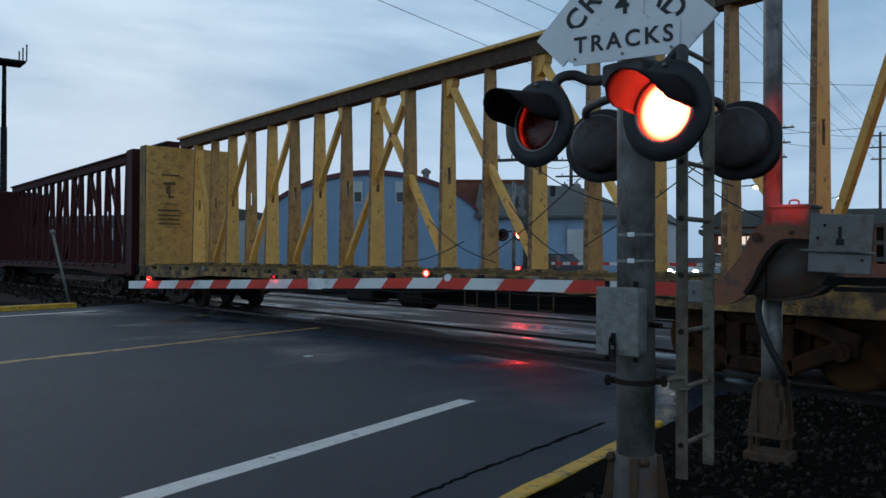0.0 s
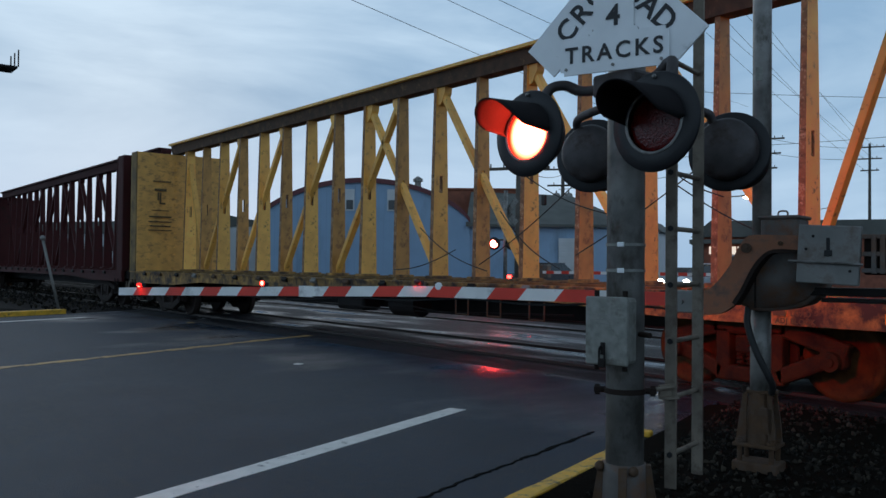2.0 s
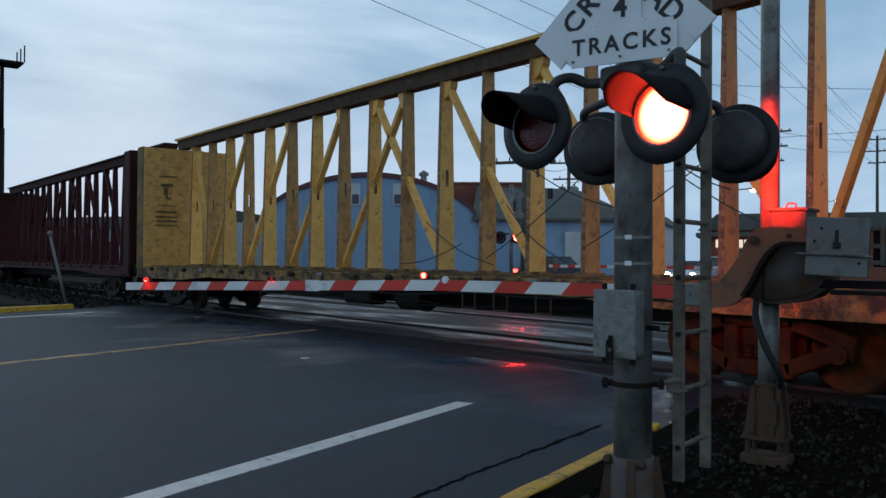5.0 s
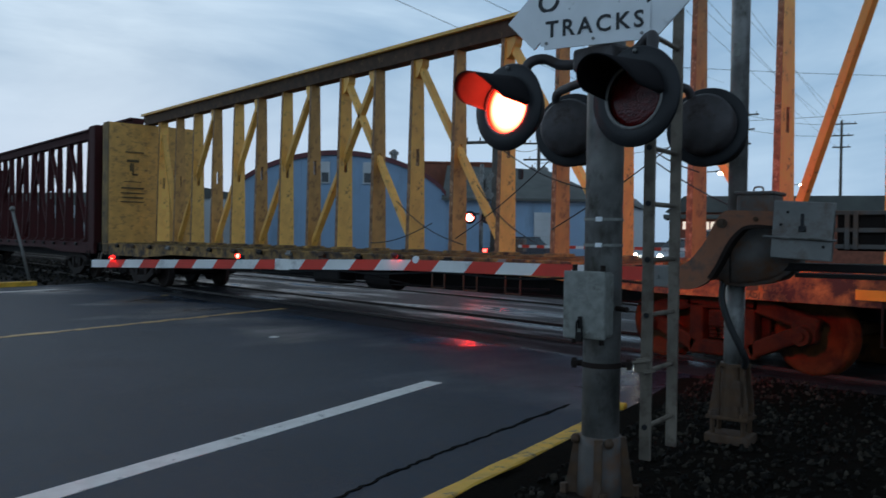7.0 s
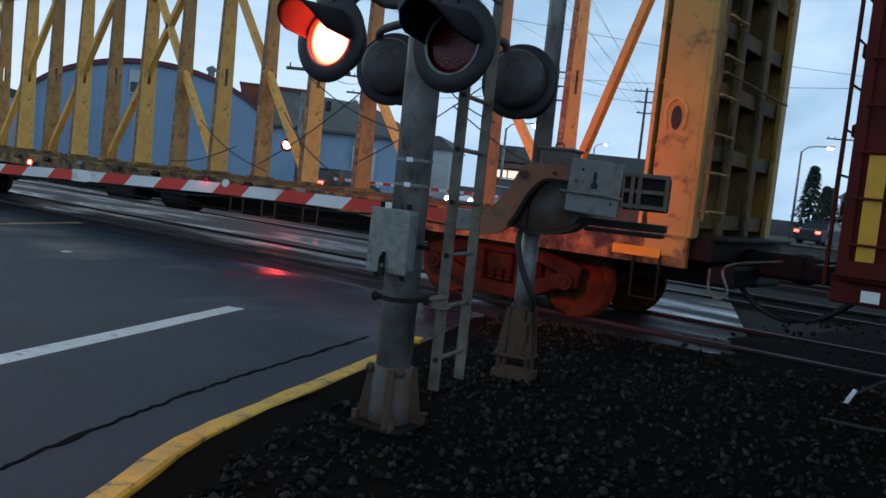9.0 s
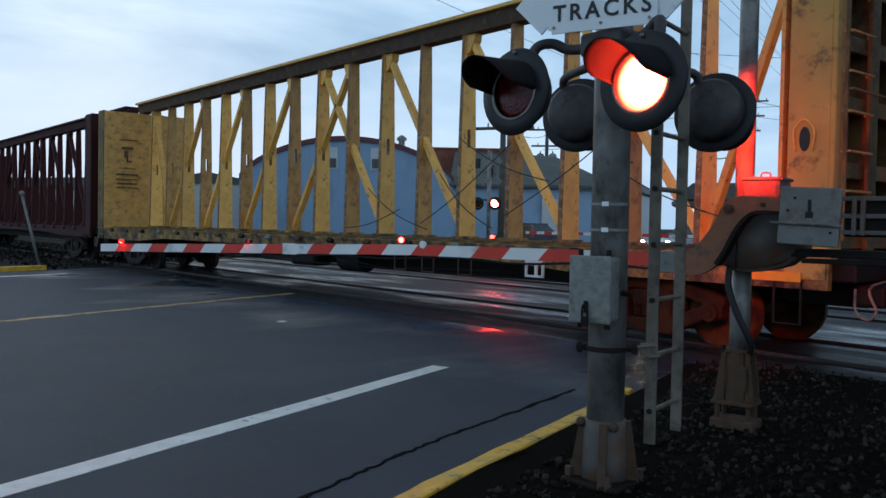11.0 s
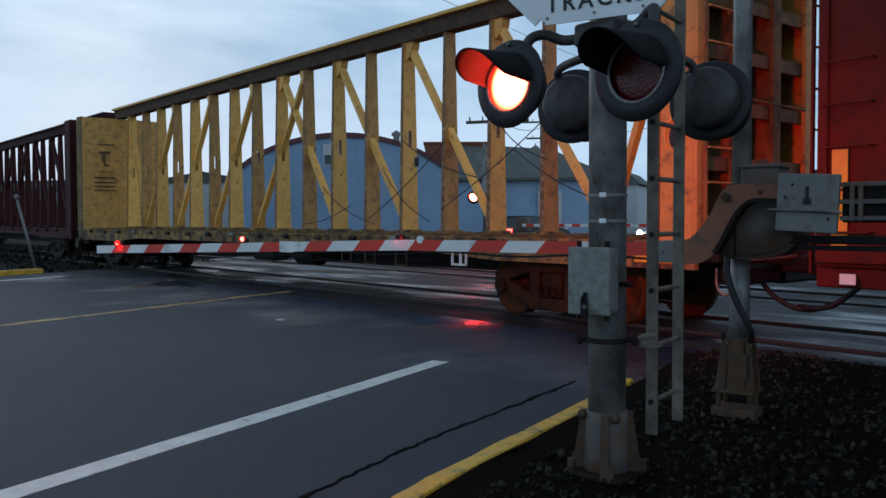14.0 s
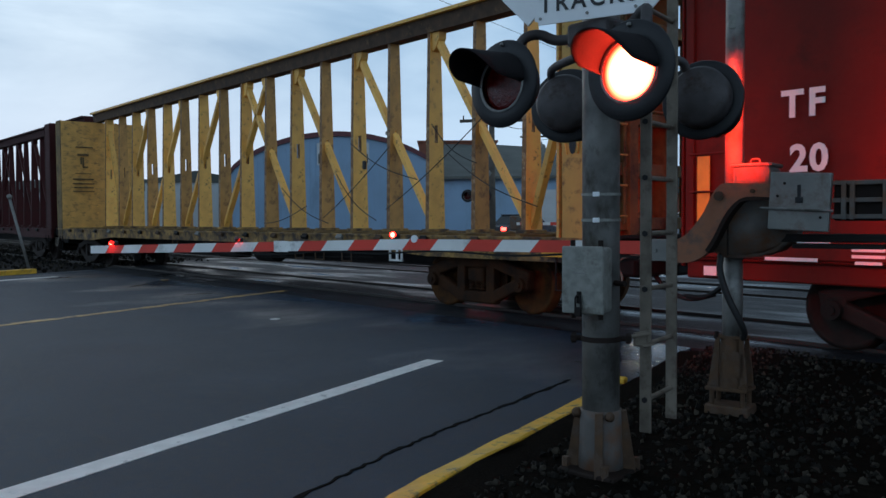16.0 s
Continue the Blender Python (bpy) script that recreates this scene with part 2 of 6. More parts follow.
M_GATE = mat("rust_stained_paint", (0.13, 0.115, 0.105), 0.65, 0.15, var=0.25, scale=7, dirt=(0.17, 0.075, 0.035), dirt_amt=0.55, dirt_scale=5)
M_LADDER = mat("weathered_ladder_steel", (0.22, 0.185, 0.145), 0.6, 0.3, var=0.3, scale=6, dirt=(0.11, 0.08, 0.06), dirt_amt=0.4, dirt_scale=8)
M_LEVER = mat("red_brown_casting", (0.33, 0.13, 0.065), 0.65, 0.1, var=0.25, scale=6, dirt=(0.13, 0.085, 0.065), dirt_amt=0.5, dirt_scale=6)
M_CW = mat("weathered_plate", (0.24, 0.235, 0.22), 0.6, 0.3, var=0.2, scale=6, dirt=(0.17, 0.13, 0.11), dirt_amt=0.35, dirt_scale=6)
M_BLACK = mat("black_enamel", (0.009, 0.009, 0.011), 0.55, var=0.3, scale=6)
M_BACKS = mat("dull_lamp_back", (0.075, 0.066, 0.066), 0.6, 0.3, var=0.4, scale=7, dirt=(0.05, 0.035, 0.03), dirt_amt=0.4, dirt_scale=9)
M_HOOD = mat("matt_black_visor", (0.019, 0.017, 0.018), 0.9, var=0.3, scale=6, spec=0.12)
M_IRON_D = mat("black_greasy_iron", (0.022, 0.014, 0.011), 0.7, 0.1, var=0.4, scale=5, spec=0.2)
M_CABLE = mat("black_rubber", (0.012, 0.012, 0.012), 0.6)
M_SIGN = mat("white_sign_sheet", (0.86, 0.87, 0.88), 0.45, var=0.07, scale=4, dirt=(0.4, 0.4, 0.38), dirt_amt=0.1, bump=0.03)
M_LETTER = mat("black_letters", (0.012, 0.012, 0.014), 0.5, bump=0)
M_WSTRIPE = mat("white_reflective", (0.84, 0.83, 0.80), 0.4, var=0.1, scale=3, dirt=(0.4, 0.38, 0.36), dirt_amt=0.2, bump=0.05)
M_RSTRIPE = mat("red_reflective", (0.72, 0.045, 0.022), 0.4, var=0.15, scale=3, bump=0.05)
M_LENS_OFF = mat("dark_red_lens", (0.10, 0.006, 0.005), 0.12, var=0.3, scale=40, bump=0.5, bump_scale=90)
M_LENS_ON = lamp_glow("lit_red_lens", (1.0, 0.050, 0.026), 95.0, (1.0, 0.012, 0.003), 3.0, 0.085, 0.150)
M_BEAM_ON = glow("lit_red_beam_lens", (1.0, 0.026, 0.010), 1000.0)
M_SMALL_ON = lamp_glow("lit_small_red_lens", (1.0, 0.03, 0.02), 70.0, (1.0, 0.01, 0.006), 3.0, 0.012, 0.030)
M_FAR_ON = glow("lit_far_red_lens", (1.0, 0.03, 0.022), 200.0)
M_YEL = mat("yellow_car_paint", (0.80, 0.44, 0.085), 0.5, var=0.12, scale=3.0, dirt=(0.16, 0.08, 0.035), dirt_amt=0.22, dirt_scale=11, rand=0.05)
M_YELB = mat("yellow_column_paint", (0.95, 0.48, 0.11), 0.55, var=0.16, scale=4, dirt=(0.20, 0.09, 0.04), dirt_amt=0.16, dirt_scale=9, rand=0.16)
M_YELD = mat("dark_tan_yellow_paint", (0.50, 0.26, 0.075), 0.6, var=0.25, scale=3, dirt=(0.17, 0.08, 0.035), dirt_amt=0.30, dirt_scale=5, rand=0.10)
M_EDGE = mat("rusted_paint_edge", (0.24, 0.125, 0.06), 0.75, var=0.5, scale=10, dirt=(0.62, 0.44, 0.26), dirt_amt=0.28, dirt_scale=16, bump=0.4)
M_WEB = mat("shaded_rusty_web", (0.085, 0.048, 0.028), 0.8, var=0.4, scale=6, dirt=(0.22, 0.13, 0.06), dirt_amt=0.2, dirt_scale=5)
M_BULK = mat("dull_yellow_end_paint", (0.52, 0.31, 0.07), 0.6, var=0.2, scale=2.0, dirt=(0.15, 0.08, 0.03), dirt_amt=0.25, dirt_scale=5)
M_SILL = mat("grimy_yellow_sill", (0.46, 0.25, 0.06), 0.7, var=0.35, scale=6, dirt=(0.045, 0.026, 0.017), dirt_amt=0.85, dirt_scale=3.5)
M_PLY = mat("stained_yellow_panel", (0.70, 0.38, 0.10), 0.65, var=0.16, scale=3.5, dirt=(0.30, 0.165, 0.06), dirt_amt=0.34, dirt_scale=7, streak=(1, 0.7, 1.3))
M_DARKYEL = mat("dark_brown_yellow_steel", (0.22, 0.135, 0.045), 0.75, var=0.4, scale=2.5, dirt=(0.06, 0.038, 0.020), dirt_amt=0.5, dirt_scale=2)
M_MAROON = mat("maroon_car_paint", (0.062, 0.012, 0.012), 0.7, var=0.3, scale=2, dirt=(0.04, 0.014, 0.012), dirt_amt=0.5, dirt_scale=2, spec=0.2)
M_BOXRED = mat("red_boxcar_paint", (0.105, 0.0095, 0.005), 0.6, spec=0.18, var=0.25, scale=1.5, dirt=(0.065, 0.010, 0.006), dirt_amt=0.35, dirt_scale=1.5)
M_STEEL_D = mat("dark_oily_steel", (0.016, 0.013, 0.012), 0.65, 0.1, var=0.4, scale=5, spec=0.2)
M_TRUCK = mat("rusty_truck_iron", (0.048, 0.018, 0.006), 0.8, 0.1, var=0.45, scale=5, spec=0.2, dirt=(0.016, 0.009, 0.006), dirt_amt=0.5, dirt_scale=4)
M_WHEEL = mat("orange_rust_wheel", (0.085, 0.034, 0.009), 0.8, 0.1, var=0.4, scale=5, spec=0.2, dirt=(0.03, 0.013, 0.007), dirt_amt=0.45, dirt_scale=4)
M_STENCIL = mat("dark_stencil", (0.10, 0.07, 0.03), 0.7, bump=0)
M_WLET = mat("white_stencil", (0.85, 0.83, 0.80), 0.6, var=0.06, bump=0)
M_AMBER = mat("amber_reflective", (0.75, 0.36, 0.02), 0.35, var=0.1, bump=0)
M_BLUE = mat("blue_metal_cladding", (0.27, 0.40, 0.55), 0.6, var=0.07, scale=0.8, dirt=(0.22, 0.32, 0.43), dirt_amt=0.3, dirt_scale=0.7, bump=0.05, streak=(1, 1, 0.3))
M_TRIM = mat("maroon_trim", (0.13, 0.035, 0.04), 0.6)
M_ROOF = mat("grey_roofing", (0.11, 0.115, 0.105), 0.85, var=0.25, scale=0.8)
M_BRICK = mat("red_brick", (0.25, 0.085, 0.05), 0.85, var=0.25, scale=3)
M_WHITE = mat("white_wall_paint", (0.55, 0.57, 0.58), 0.6, var=0.1, scale=1)
M_GLASS = mat("dark_glass", (0.02, 0.025, 0.03), 0.08, bump=0)
M_POLE = mat("weathered_pole_wood", (0.10, 0.085, 0.07), 0.85, var=0.3, scale=4)
M_LAMPHEAD = glow("street_lamp_light", (1.0, 0.80, 0.62), 60.0)
M_SHOP = glow("lit_shop_window", (1.0, 0.86, 0.72), 0.9)
M_HEADLIGHT = glow("headlight", (1.0, 0.86, 0.62), 60.0)
M_TAIL = glow("tail_light", (1.0, 0.04, 0.03), 14.0)
M_TYRE = mat("tyre_rubber", (0.02, 0.02, 0.02), 0.8)
M_LEAF = mat("conifer_needles", (0.018, 0.030, 0.018), 0.8, var=0.4, scale=2)
M_BARK = mat("bark", (0.05, 0.04, 0.03), 0.9)
M_GRASS = mat("damp_grass", (0.035, 0.050, 0.022), 0.9, var=0.4, scale=2, bump=0.8)
M_CARS = [mat("car_paint_silver", (0.35, 0.36, 0.38), 0.3, 0.3, var=0.05, coat=0.4, bump=0), mat("car_paint_dark", (0.03, 0.035, 0.045), 0.3, 0.2, var=0.05, coat=0.4, bump=0), mat("car_paint_white", (0.6, 0.6, 0.6), 0.35, var=0.04, coat=0.3, bump=0)]


# ---- mesh helpers ----
def part(name, bm, material, parent=None, label="", at=None, smooth=False):
    me = bpy.data.meshes.new(name)
    bm.to_mesh(me)
    bm.free()
    for m in material if isinstance(material, (list, tuple)) else [material]:
        me.materials.append(m)
    if smooth:
        me.polygons.foreach_set("use_smooth", [True] * len(me.polygons))
    ob = new(name, me)
    if parent:
        ob.parent = parent
    if at is not None:
        ob.matrix_basis = at
    if label:
        ob["label"] = label
    return ob


def share(name, mesh, parent, at, label=""):
    ob = new(name, mesh)
    ob.parent = parent
    ob.matrix_basis = at
    if label:
        ob["label"] = label
    return ob


def empty(name, at, label, category, group="", kind=""):
    ob = new(name)
    ob.matrix_basis = at
    return tagged(ob, label, category, group, kind)


def box(bm, c, s, rz=0.0, bevel=0.0, ry=0.0, mi=0):
    m = pose(*c, 0, ry, rz) @ Matrix.Diagonal((*s, 1))
    vs = bmesh.ops.create_cube(bm, size=1, matrix=m)["verts"]
    fs = {f for v in vs for f in v.link_faces}
    if bevel:
        es = {e for v in vs for e in v.link_edges}
        out = bmesh.ops.bevel(bm, geom=list(es), offset=bevel, segments=2, profile=0.5, affect="EDGES")
        fs |= set(out["faces"])
    for f in fs:
        if f.is_valid:
            f.material_index = mi
    return bm


def rod(bm, a, b, r0, r1=None, seg=12, caps=True, mi=0):
    a, b = Vector(a), Vector(b)
    d = b - a
    m = Matrix.Translation((a + b) / 2) @ d.to_track_quat("Z", "Y").to_matrix().to_4x4()
    vs = bmesh.ops.create_cone(bm, cap_ends=caps, segments=seg, radius1=r0, radius2=r0 if r1 is None else r1, depth=d.length, matrix=m)["verts"]
    for f in {f for v in vs for f in v.link_faces}:
        f.material_index = mi
    return bm


def prism(bm, pts, y0, y1):
    """A plate: an outline in x and z, from y0 to y1."""
    a = [bm.verts.new((x, y0, z)) for x, z in pts]
    b = [bm.verts.new((x, y1, z)) for x, z in pts]
    bm.faces.new(a)
    bm.faces.new(list(reversed(b)))
    for i in range(len(pts)):
        j = (i + 1) % len(pts)
        bm.faces.new((a[j], a[i], b[i], b[j]))
    bmesh.ops.recalc_face_normals(bm, faces=bm.faces)
    return bm


def lathe(bm, profile, at=None, seg=32, mi=0):
    """Turns (radius, height) pairs about z."""
    at = at or Matrix()
    rings = [[bm.verts.new(at @ Vector((r * math.cos(k * math.tau / seg), r * math.sin(k * math.tau / seg), h))) for k in range(seg)] for r, h in profile]
    for p, q in zip(rings, rings[1:]):
        for k in range(seg):
            f = bm.faces.new((p[k], p[(k + 1) % seg], q[(k + 1) % seg], q[k]))
            f.material_index = mi
    return bm


def sweep(bm, pts, r, seg=8):
    """A tube through pts, in one piece."""
    pts = [Vector(p) for p in pts]
    pts = [p for i, p in enumerate(pts) if i == 0 or (p - pts[i - 1]).length > 1e-5]
    rings, side = [], None
    for i, p in enumerate(pts):
        d = (pts[min(i + 1, len(pts) - 1)] - pts[max(i - 1, 0)]).normalized()
        side = d.orthogonal() if side is None else side - d * side.dot(d)
        side.normalize()
        up = d.cross(side)
        rings.append([bm.verts.new(p + (side * math.cos(k * math.tau / seg) + up * math.sin(k * math.tau / seg)) * r) for k in range(seg)])
    for p, q in zip(rings, rings[1:]):
        for k in range(seg):
            bm.faces.new((p[k], p[(k + 1) % seg], q[(k + 1) % seg], q[k]))
    bm.faces.new(list(reversed(rings[0])))
    bm.faces.new(rings[-1])
    return bm


def arc_pts(pts, n=6):
    """Catmull-Rom through pts."""
    pts = [Vector(p) for p in pts]
    q = [2 * pts[0] - pts[1], *pts, 2 * pts[-1] - pts[-2]]
    out = []
    for i in range(1, len(q) - 2):
        for k in range(n):
            t = k / n
            a, b, c, d = q[i - 1 : i + 3]
            out.append(0.5 * (2 * b + (c - a) * t + (2 * a - 5 * b + 4 * c - d) * t * t + (3 * b - a - 3 * c + d) * t**3))
    return [*out, pts[-1]]


def words(name, text, size, material, parent, at, weight=0.0, spacing=1.0, depth=0.001):
    """Lettering in the built-in font, as a thin mesh; x right, y up, facing +z."""
    cu = bpy.data.curves.new("lettering", "FONT")
    cu.body, cu.size, cu.align_x, cu.align_y = text, size, "CENTER", "CENTER"
    cu.offset, cu.space_character, cu.extrude, cu.resolution_u = weight, spacing, depth, 3
    tmp = bpy.data.objects.new("lettering", cu)
    scene.collection.objects.link(tmp)
    bpy.context.view_layer.update()
    me = bpy.data.meshes.new_from_object(tmp.evaluated_get(bpy.context.evaluated_depsgraph_get()))
    bpy.data.objects.remove(tmp)
    me.name = name
    me.materials.clear()
    me.materials.append(material)
    ob = new(name, me)
    ob.parent, ob.matrix_basis = parent, at
    return ob


FRONT = pose(0, 0, 0, 90)  # lettering that faces -y
MOVERS = []  # (object, rows) gathered for motions()


# ---- ground, road, kerbs, tracks ----
ROAD_YAW = 21.5
U = Vector((-math.sin(radians(ROAD_YAW)), math.cos(radians(ROAD_YAW)), 0))  # along the road
R = Vector((math.cos(radians(ROAD_YAW)), math.sin(radians(ROAD_YAW)), 0))  # to its right


def ru(r, u, z=0.0):
    return R * r + U * u + Vector((0, 0, z))


def strip(name, material, r0, r1, u0, u1, z, thick, parent=None, n=1, label="", kind="structure", ragged=0.0):
    """A slab along the road between two offsets."""
    bm = bmesh.new()
    rows = []
    for k in range(n + 1):
        u = u0 + (u1 - u0) * k / n
        ja, jb = (random.uniform(-ragged, ragged) for _ in range(2))
        rows.append([bm.verts.new(ru(r0 + ja, u, z)), bm.verts.new(ru(r1 + jb, u, z)), bm.verts.new(ru(r1 + jb, u, z - thick)), bm.verts.new(ru(r0 + ja, u, z - thick))])
    for a, b in zip(rows, rows[1:]):
        for i in range(4):
            j = (i + 1) % 4
            bm.faces.new((a[i], a[j], b[j], b[i]))
    bm.faces.new(list(reversed(rows[0])))
    bm.faces.new(rows[-1])
    bmesh.ops.recalc_face_normals(bm, faces=bm.faces)
    ob = part(name, bm, material, parent, label)
    if not parent:
        tagged(ob, label, name.replace("_", " "), kind=kind)
    return ob


bm = bmesh.new()
bmesh.ops.create_grid(bm, x_segments=8, y_segments=8, size=3000, matrix=pose(0, 0, -0.06))
tagged(part("ground", bm, M_GROUND), "dark damp packed dirt reaching the horizon", "ground", kind="structure")

EDGE_R, EDGE_L = -1.86, -19.2


def slab(name, material, corners, label):
    bm = bmesh.new()
    top = [bm.verts.new((x, y, 0.0)) for x, y in corners]
    low = [bm.verts.new((x, y, -0.05)) for x, y in corners]
    bm.faces.new(top)
    bm.faces.new(list(reversed(low)))
    for i in range(4):
        bm.faces.new((top[i], low[i], low[(i + 1) % 4], top[(i + 1) % 4]))
    bmesh.ops.recalc_face_normals(bm, faces=bm.faces)
    tagged(part(name, bm, material), label, name, kind="structure")


def on_r(r, y):
    return (r - y * R.y) / R.x, y


slab("road", M_ROAD, (on_r(EDGE_R, -40), on_r(EDGE_R, 7.5), on_r(EDGE_L, 7.5), on_r(EDGE_L, -40)), "dark damp asphalt road before the crossing")
slab("pavement", M_WET, (on_r(0.9, 7.5), on_r(0.9, 40), on_r(-30, 40), on_r(EDGE_L, 7.5)), "wet worn asphalt and crossing paving that mirrors the sky")
strip("road", M_ROAD, -24, -2.0, 38, 160, 0.004, 0.05, label="dark damp asphalt road beyond the crossing")
strip("white_line", M_WLINE, -3.93, -3.75, -20, 6.95, 0.004, 0.004, label="solid white painted lane line, slightly worn", n=40, ragged=0.008)
strip("yellow_line", M_OLDY, -10.19, -10.02, -20, 12.5, 0.004, 0.004, label="faded broken yellow centre line", n=150, ragged=0.035)
strip("white_line", M_WLINE, -17.75, -17.6, -20, 13.4, 0.004, 0.004, label="worn white edge line beside the far kerb", n=30, ragged=0.01)
# seam in the asphalt beside the gutter
bm = bmesh.new()
rows = []
for k in range(110):
    u = 2.0 + 4.6 * k / 109
    c = -2.50 - 0.05 * math.sin((u - 2.4) * 1.1) + 0.035 * max(0.0, u - 4.8) + 0.018 * math.sin(7.3 * u) * noise.noise(Vector((u * 2.1, 0, 3))) + random.uniform(-0.012, 0.012)
    w = 0.009 + 0.022 * abs(noise.noise(Vector((u * 3, 5, 0))))
    rows.append([bm.verts.new(ru(c + q * w, u, z)) for q, z in ((-1, 0.0005), (-1, 0.0042), (1, 0.0042), (1, 0.0005))])
for p, q in zip(rows, rows[1:]):
    for i in range(3):
        bm.faces.new((p[i], p[i + 1], q[i + 1], q[i]))
bmesh.ops.recalc_face_normals(bm, faces=bm.faces)
tagged(part("tar_seam", bm, M_SEAM), "dark ragged seam in the asphalt beside the kerb", "seam", kind="structure")

# the near kerb
KERB = arc_pts([ru(-2.05 + 0.05 * max(0.0, u - 3.4) + 0.17 * min(1.6, max(0.0, 3.4 - u)), u) for u in np.arange(-7.5, 5.8, 0.45)] + [ru(-1.935, 5.95)], 3)
bm = bmesh.new()
prev = None
for i, p in enumerate(KERB):
    d = (KERB[min(i + 1, len(KERB) - 1)] - KERB[max(i - 1, 0)]).normalized()
    side = Vector((d.y, -d.x, 0))
    j = random.uniform(-0.006, 0.006)
    prof = [(-0.072 + j, -0.02), (-0.067 + j, 0.040), (-0.052 + j, 0.056), (0.048, 0.060), (0.062, 0.052), (0.068, -0.02)]
    ring = [bm.verts.new(p + side * a + Vector((0, 0, h + random.uniform(-0.004, 0.004)))) for a, h in prof]
    if prev:
        for k in range(len(ring) - 1):
            bm.faces.new((prev[k], ring[k], ring[k + 1], prev[k + 1]))
    prev = ring
bm.faces.new(prev)
bmesh.ops.recalc_face_normals(bm, faces=bm.faces)
tagged(part("kerb", bm, M_YLINE), "low concrete kerb painted yellow, chipped and worn", "kerb", kind="structure")
bm = bmesh.new()
box(bm, (*ru(-1.965, 6.62, 0.03).xy, 0.03), (0.10, 0.10, 0.05), ROAD_YAW, 0.015)
tagged(part("kerb_stub", bm, M_YLINE), "broken stub of yellow painted kerb", "kerb", kind="structure")
# far kerb
bm = bmesh.new()
box(bm, (*ru(-19.3, -3.0).xy, 0.03), (0.2, 34.0, 0.18), ROAD_YAW, 0.02)
tagged(part("kerb", bm, M_YLINE), "far yellow painted kerb", "kerb", kind="structure")
bm = bmesh.new()
box(bm, (*ru(-34.4, -12).xy, -0.005), (30, 52.0, 0.10), ROAD_YAW)
tagged(part("verge", bm, M_GRAVEL), "dark gravel verge beyond the far kerb", "verge", kind="structure")

# gravel bed round the signals, slightly uneven
bm = bmesh.new()
nx, ny = 60, 60
grid = []
for j in range(ny + 1):
    row = []
    for i in range(nx + 1):
        p = ru(-2.2 + 26 * (i / nx) ** 1.6, -8 + 16.3 * j / ny)
        if p.y > 7.7:
            p.y = 7.7
        # the bed's edge follows the kerb as it turns
        near = min(KERB, key=lambda q: abs(q.dot(U) - p.dot(U)))
        lim = near.dot(R) + 0.07
        if p.dot(R) < lim:
            p = p + R * (lim - p.dot(R))
        z = 0.045 + 0.03 * noise.noise(p * 0.9) + 0.015 * noise.noise(p * 4)
        row.append(bm.verts.new((p.x, p.y, z)))
    grid.append(row)
for j in range(ny):
    for i in range(nx):
        bm.faces.new((grid[j][i], grid[j][i + 1], grid[j + 1][i + 1], grid[j + 1][i]))
tagged(part("gravel_bed", bm, M_GRAVEL, smooth=True), "dark damp gravel bed round the signal masts", "gravel", kind="structure")


def stones(name, count, spot, size, material, label, seed):
    rnd = random.Random(seed)
    ico = [(0, 0, 1), (0.9, 0, 0.2), (0.2, 0.85, 0.1), (-0.8, 0.3, 0.15), (-0.3, -0.9, 0.1), (0.5, -0.6, 0.3), (0, 0, -0.6)]
    tri = [(0, 1, 2), (0, 2, 3), (0, 3, 4), (0, 4, 5), (0, 5, 1), (6, 2, 1), (6, 3, 2), (6, 4, 3), (6, 5, 4), (6, 1, 5)]
    verts, faces = [], []
    for _ in range(count):
        p = spot(rnd)
        if p is None:
            continue
        s = size * rnd.uniform(0.45, 1.5)
        rot = Euler((rnd.uniform(0, 6), rnd.uniform(0, 6), rnd.uniform(0, 6))).to_matrix()
        st = Vector((rnd.uniform(0.7, 1.4), rnd.uniform(0.7, 1.2), rnd.uniform(0.5, 0.9)))
        o = len(verts)
        verts += [tuple(p + rot @ Vector((v[0] * s * st.x, v[1] * s * st.y, v[2] * s * st.z))) for v in ico]
        faces += [tuple(o + k for k in t) for t in tri]
    me = bpy.data.meshes.new(name)
    me.from_pydata(verts, [], faces)
    me.materials.append(material)
    return tagged(new(name, me), label, "gravel", kind="stuff")


def gravel_spot(rnd):
    u = rnd.uniform(0.4, 8.6)
    r = -2.0 + 7.5 * rnd.random() ** 1.7
    p = ru(r, u)
    near = min(KERB, key=lambda q: abs(q.dot(U) - u))
    dens = noise.noise(p * 0.8) * 0.5 + 0.5
    if p.dot(R) < near.dot(R) + 0.28 or p.y > 7.6 or rnd.random() > 0.25 + dens * 1.1:
        return None
    return p + Vector((0, 0, 0.05 + 0.03 * noise.noise(p * 0.9)))


stones("gravel", 17000, gravel_spot, 0.022, M_STONE, "loose dark broken stones round the masts", 3)


def ballast_spot(rnd):
    x, y = rnd.uniform(-3.4, 8), rnd.uniform(7.3, 13)
    return Vector((x, y, 0.0)) if x > -3.2 + 1.8 * rnd.random() else None


def left_spot(rnd):
    p = Vector((rnd.uniform(-60, -21), rnd.uniform(6.0, 12), 0.0))
    return None if p.dot(R) > -19.6 else p + Vector((0, 0, 0.02))


stones("ballast", 6000, ballast_spot, 0.03, M_STONE, "coarse dark track ballast", 5)
stones("ballast", 4000, left_spot, 0.05, M_STONE, "coarse dark track ballast beyond the road", 6)

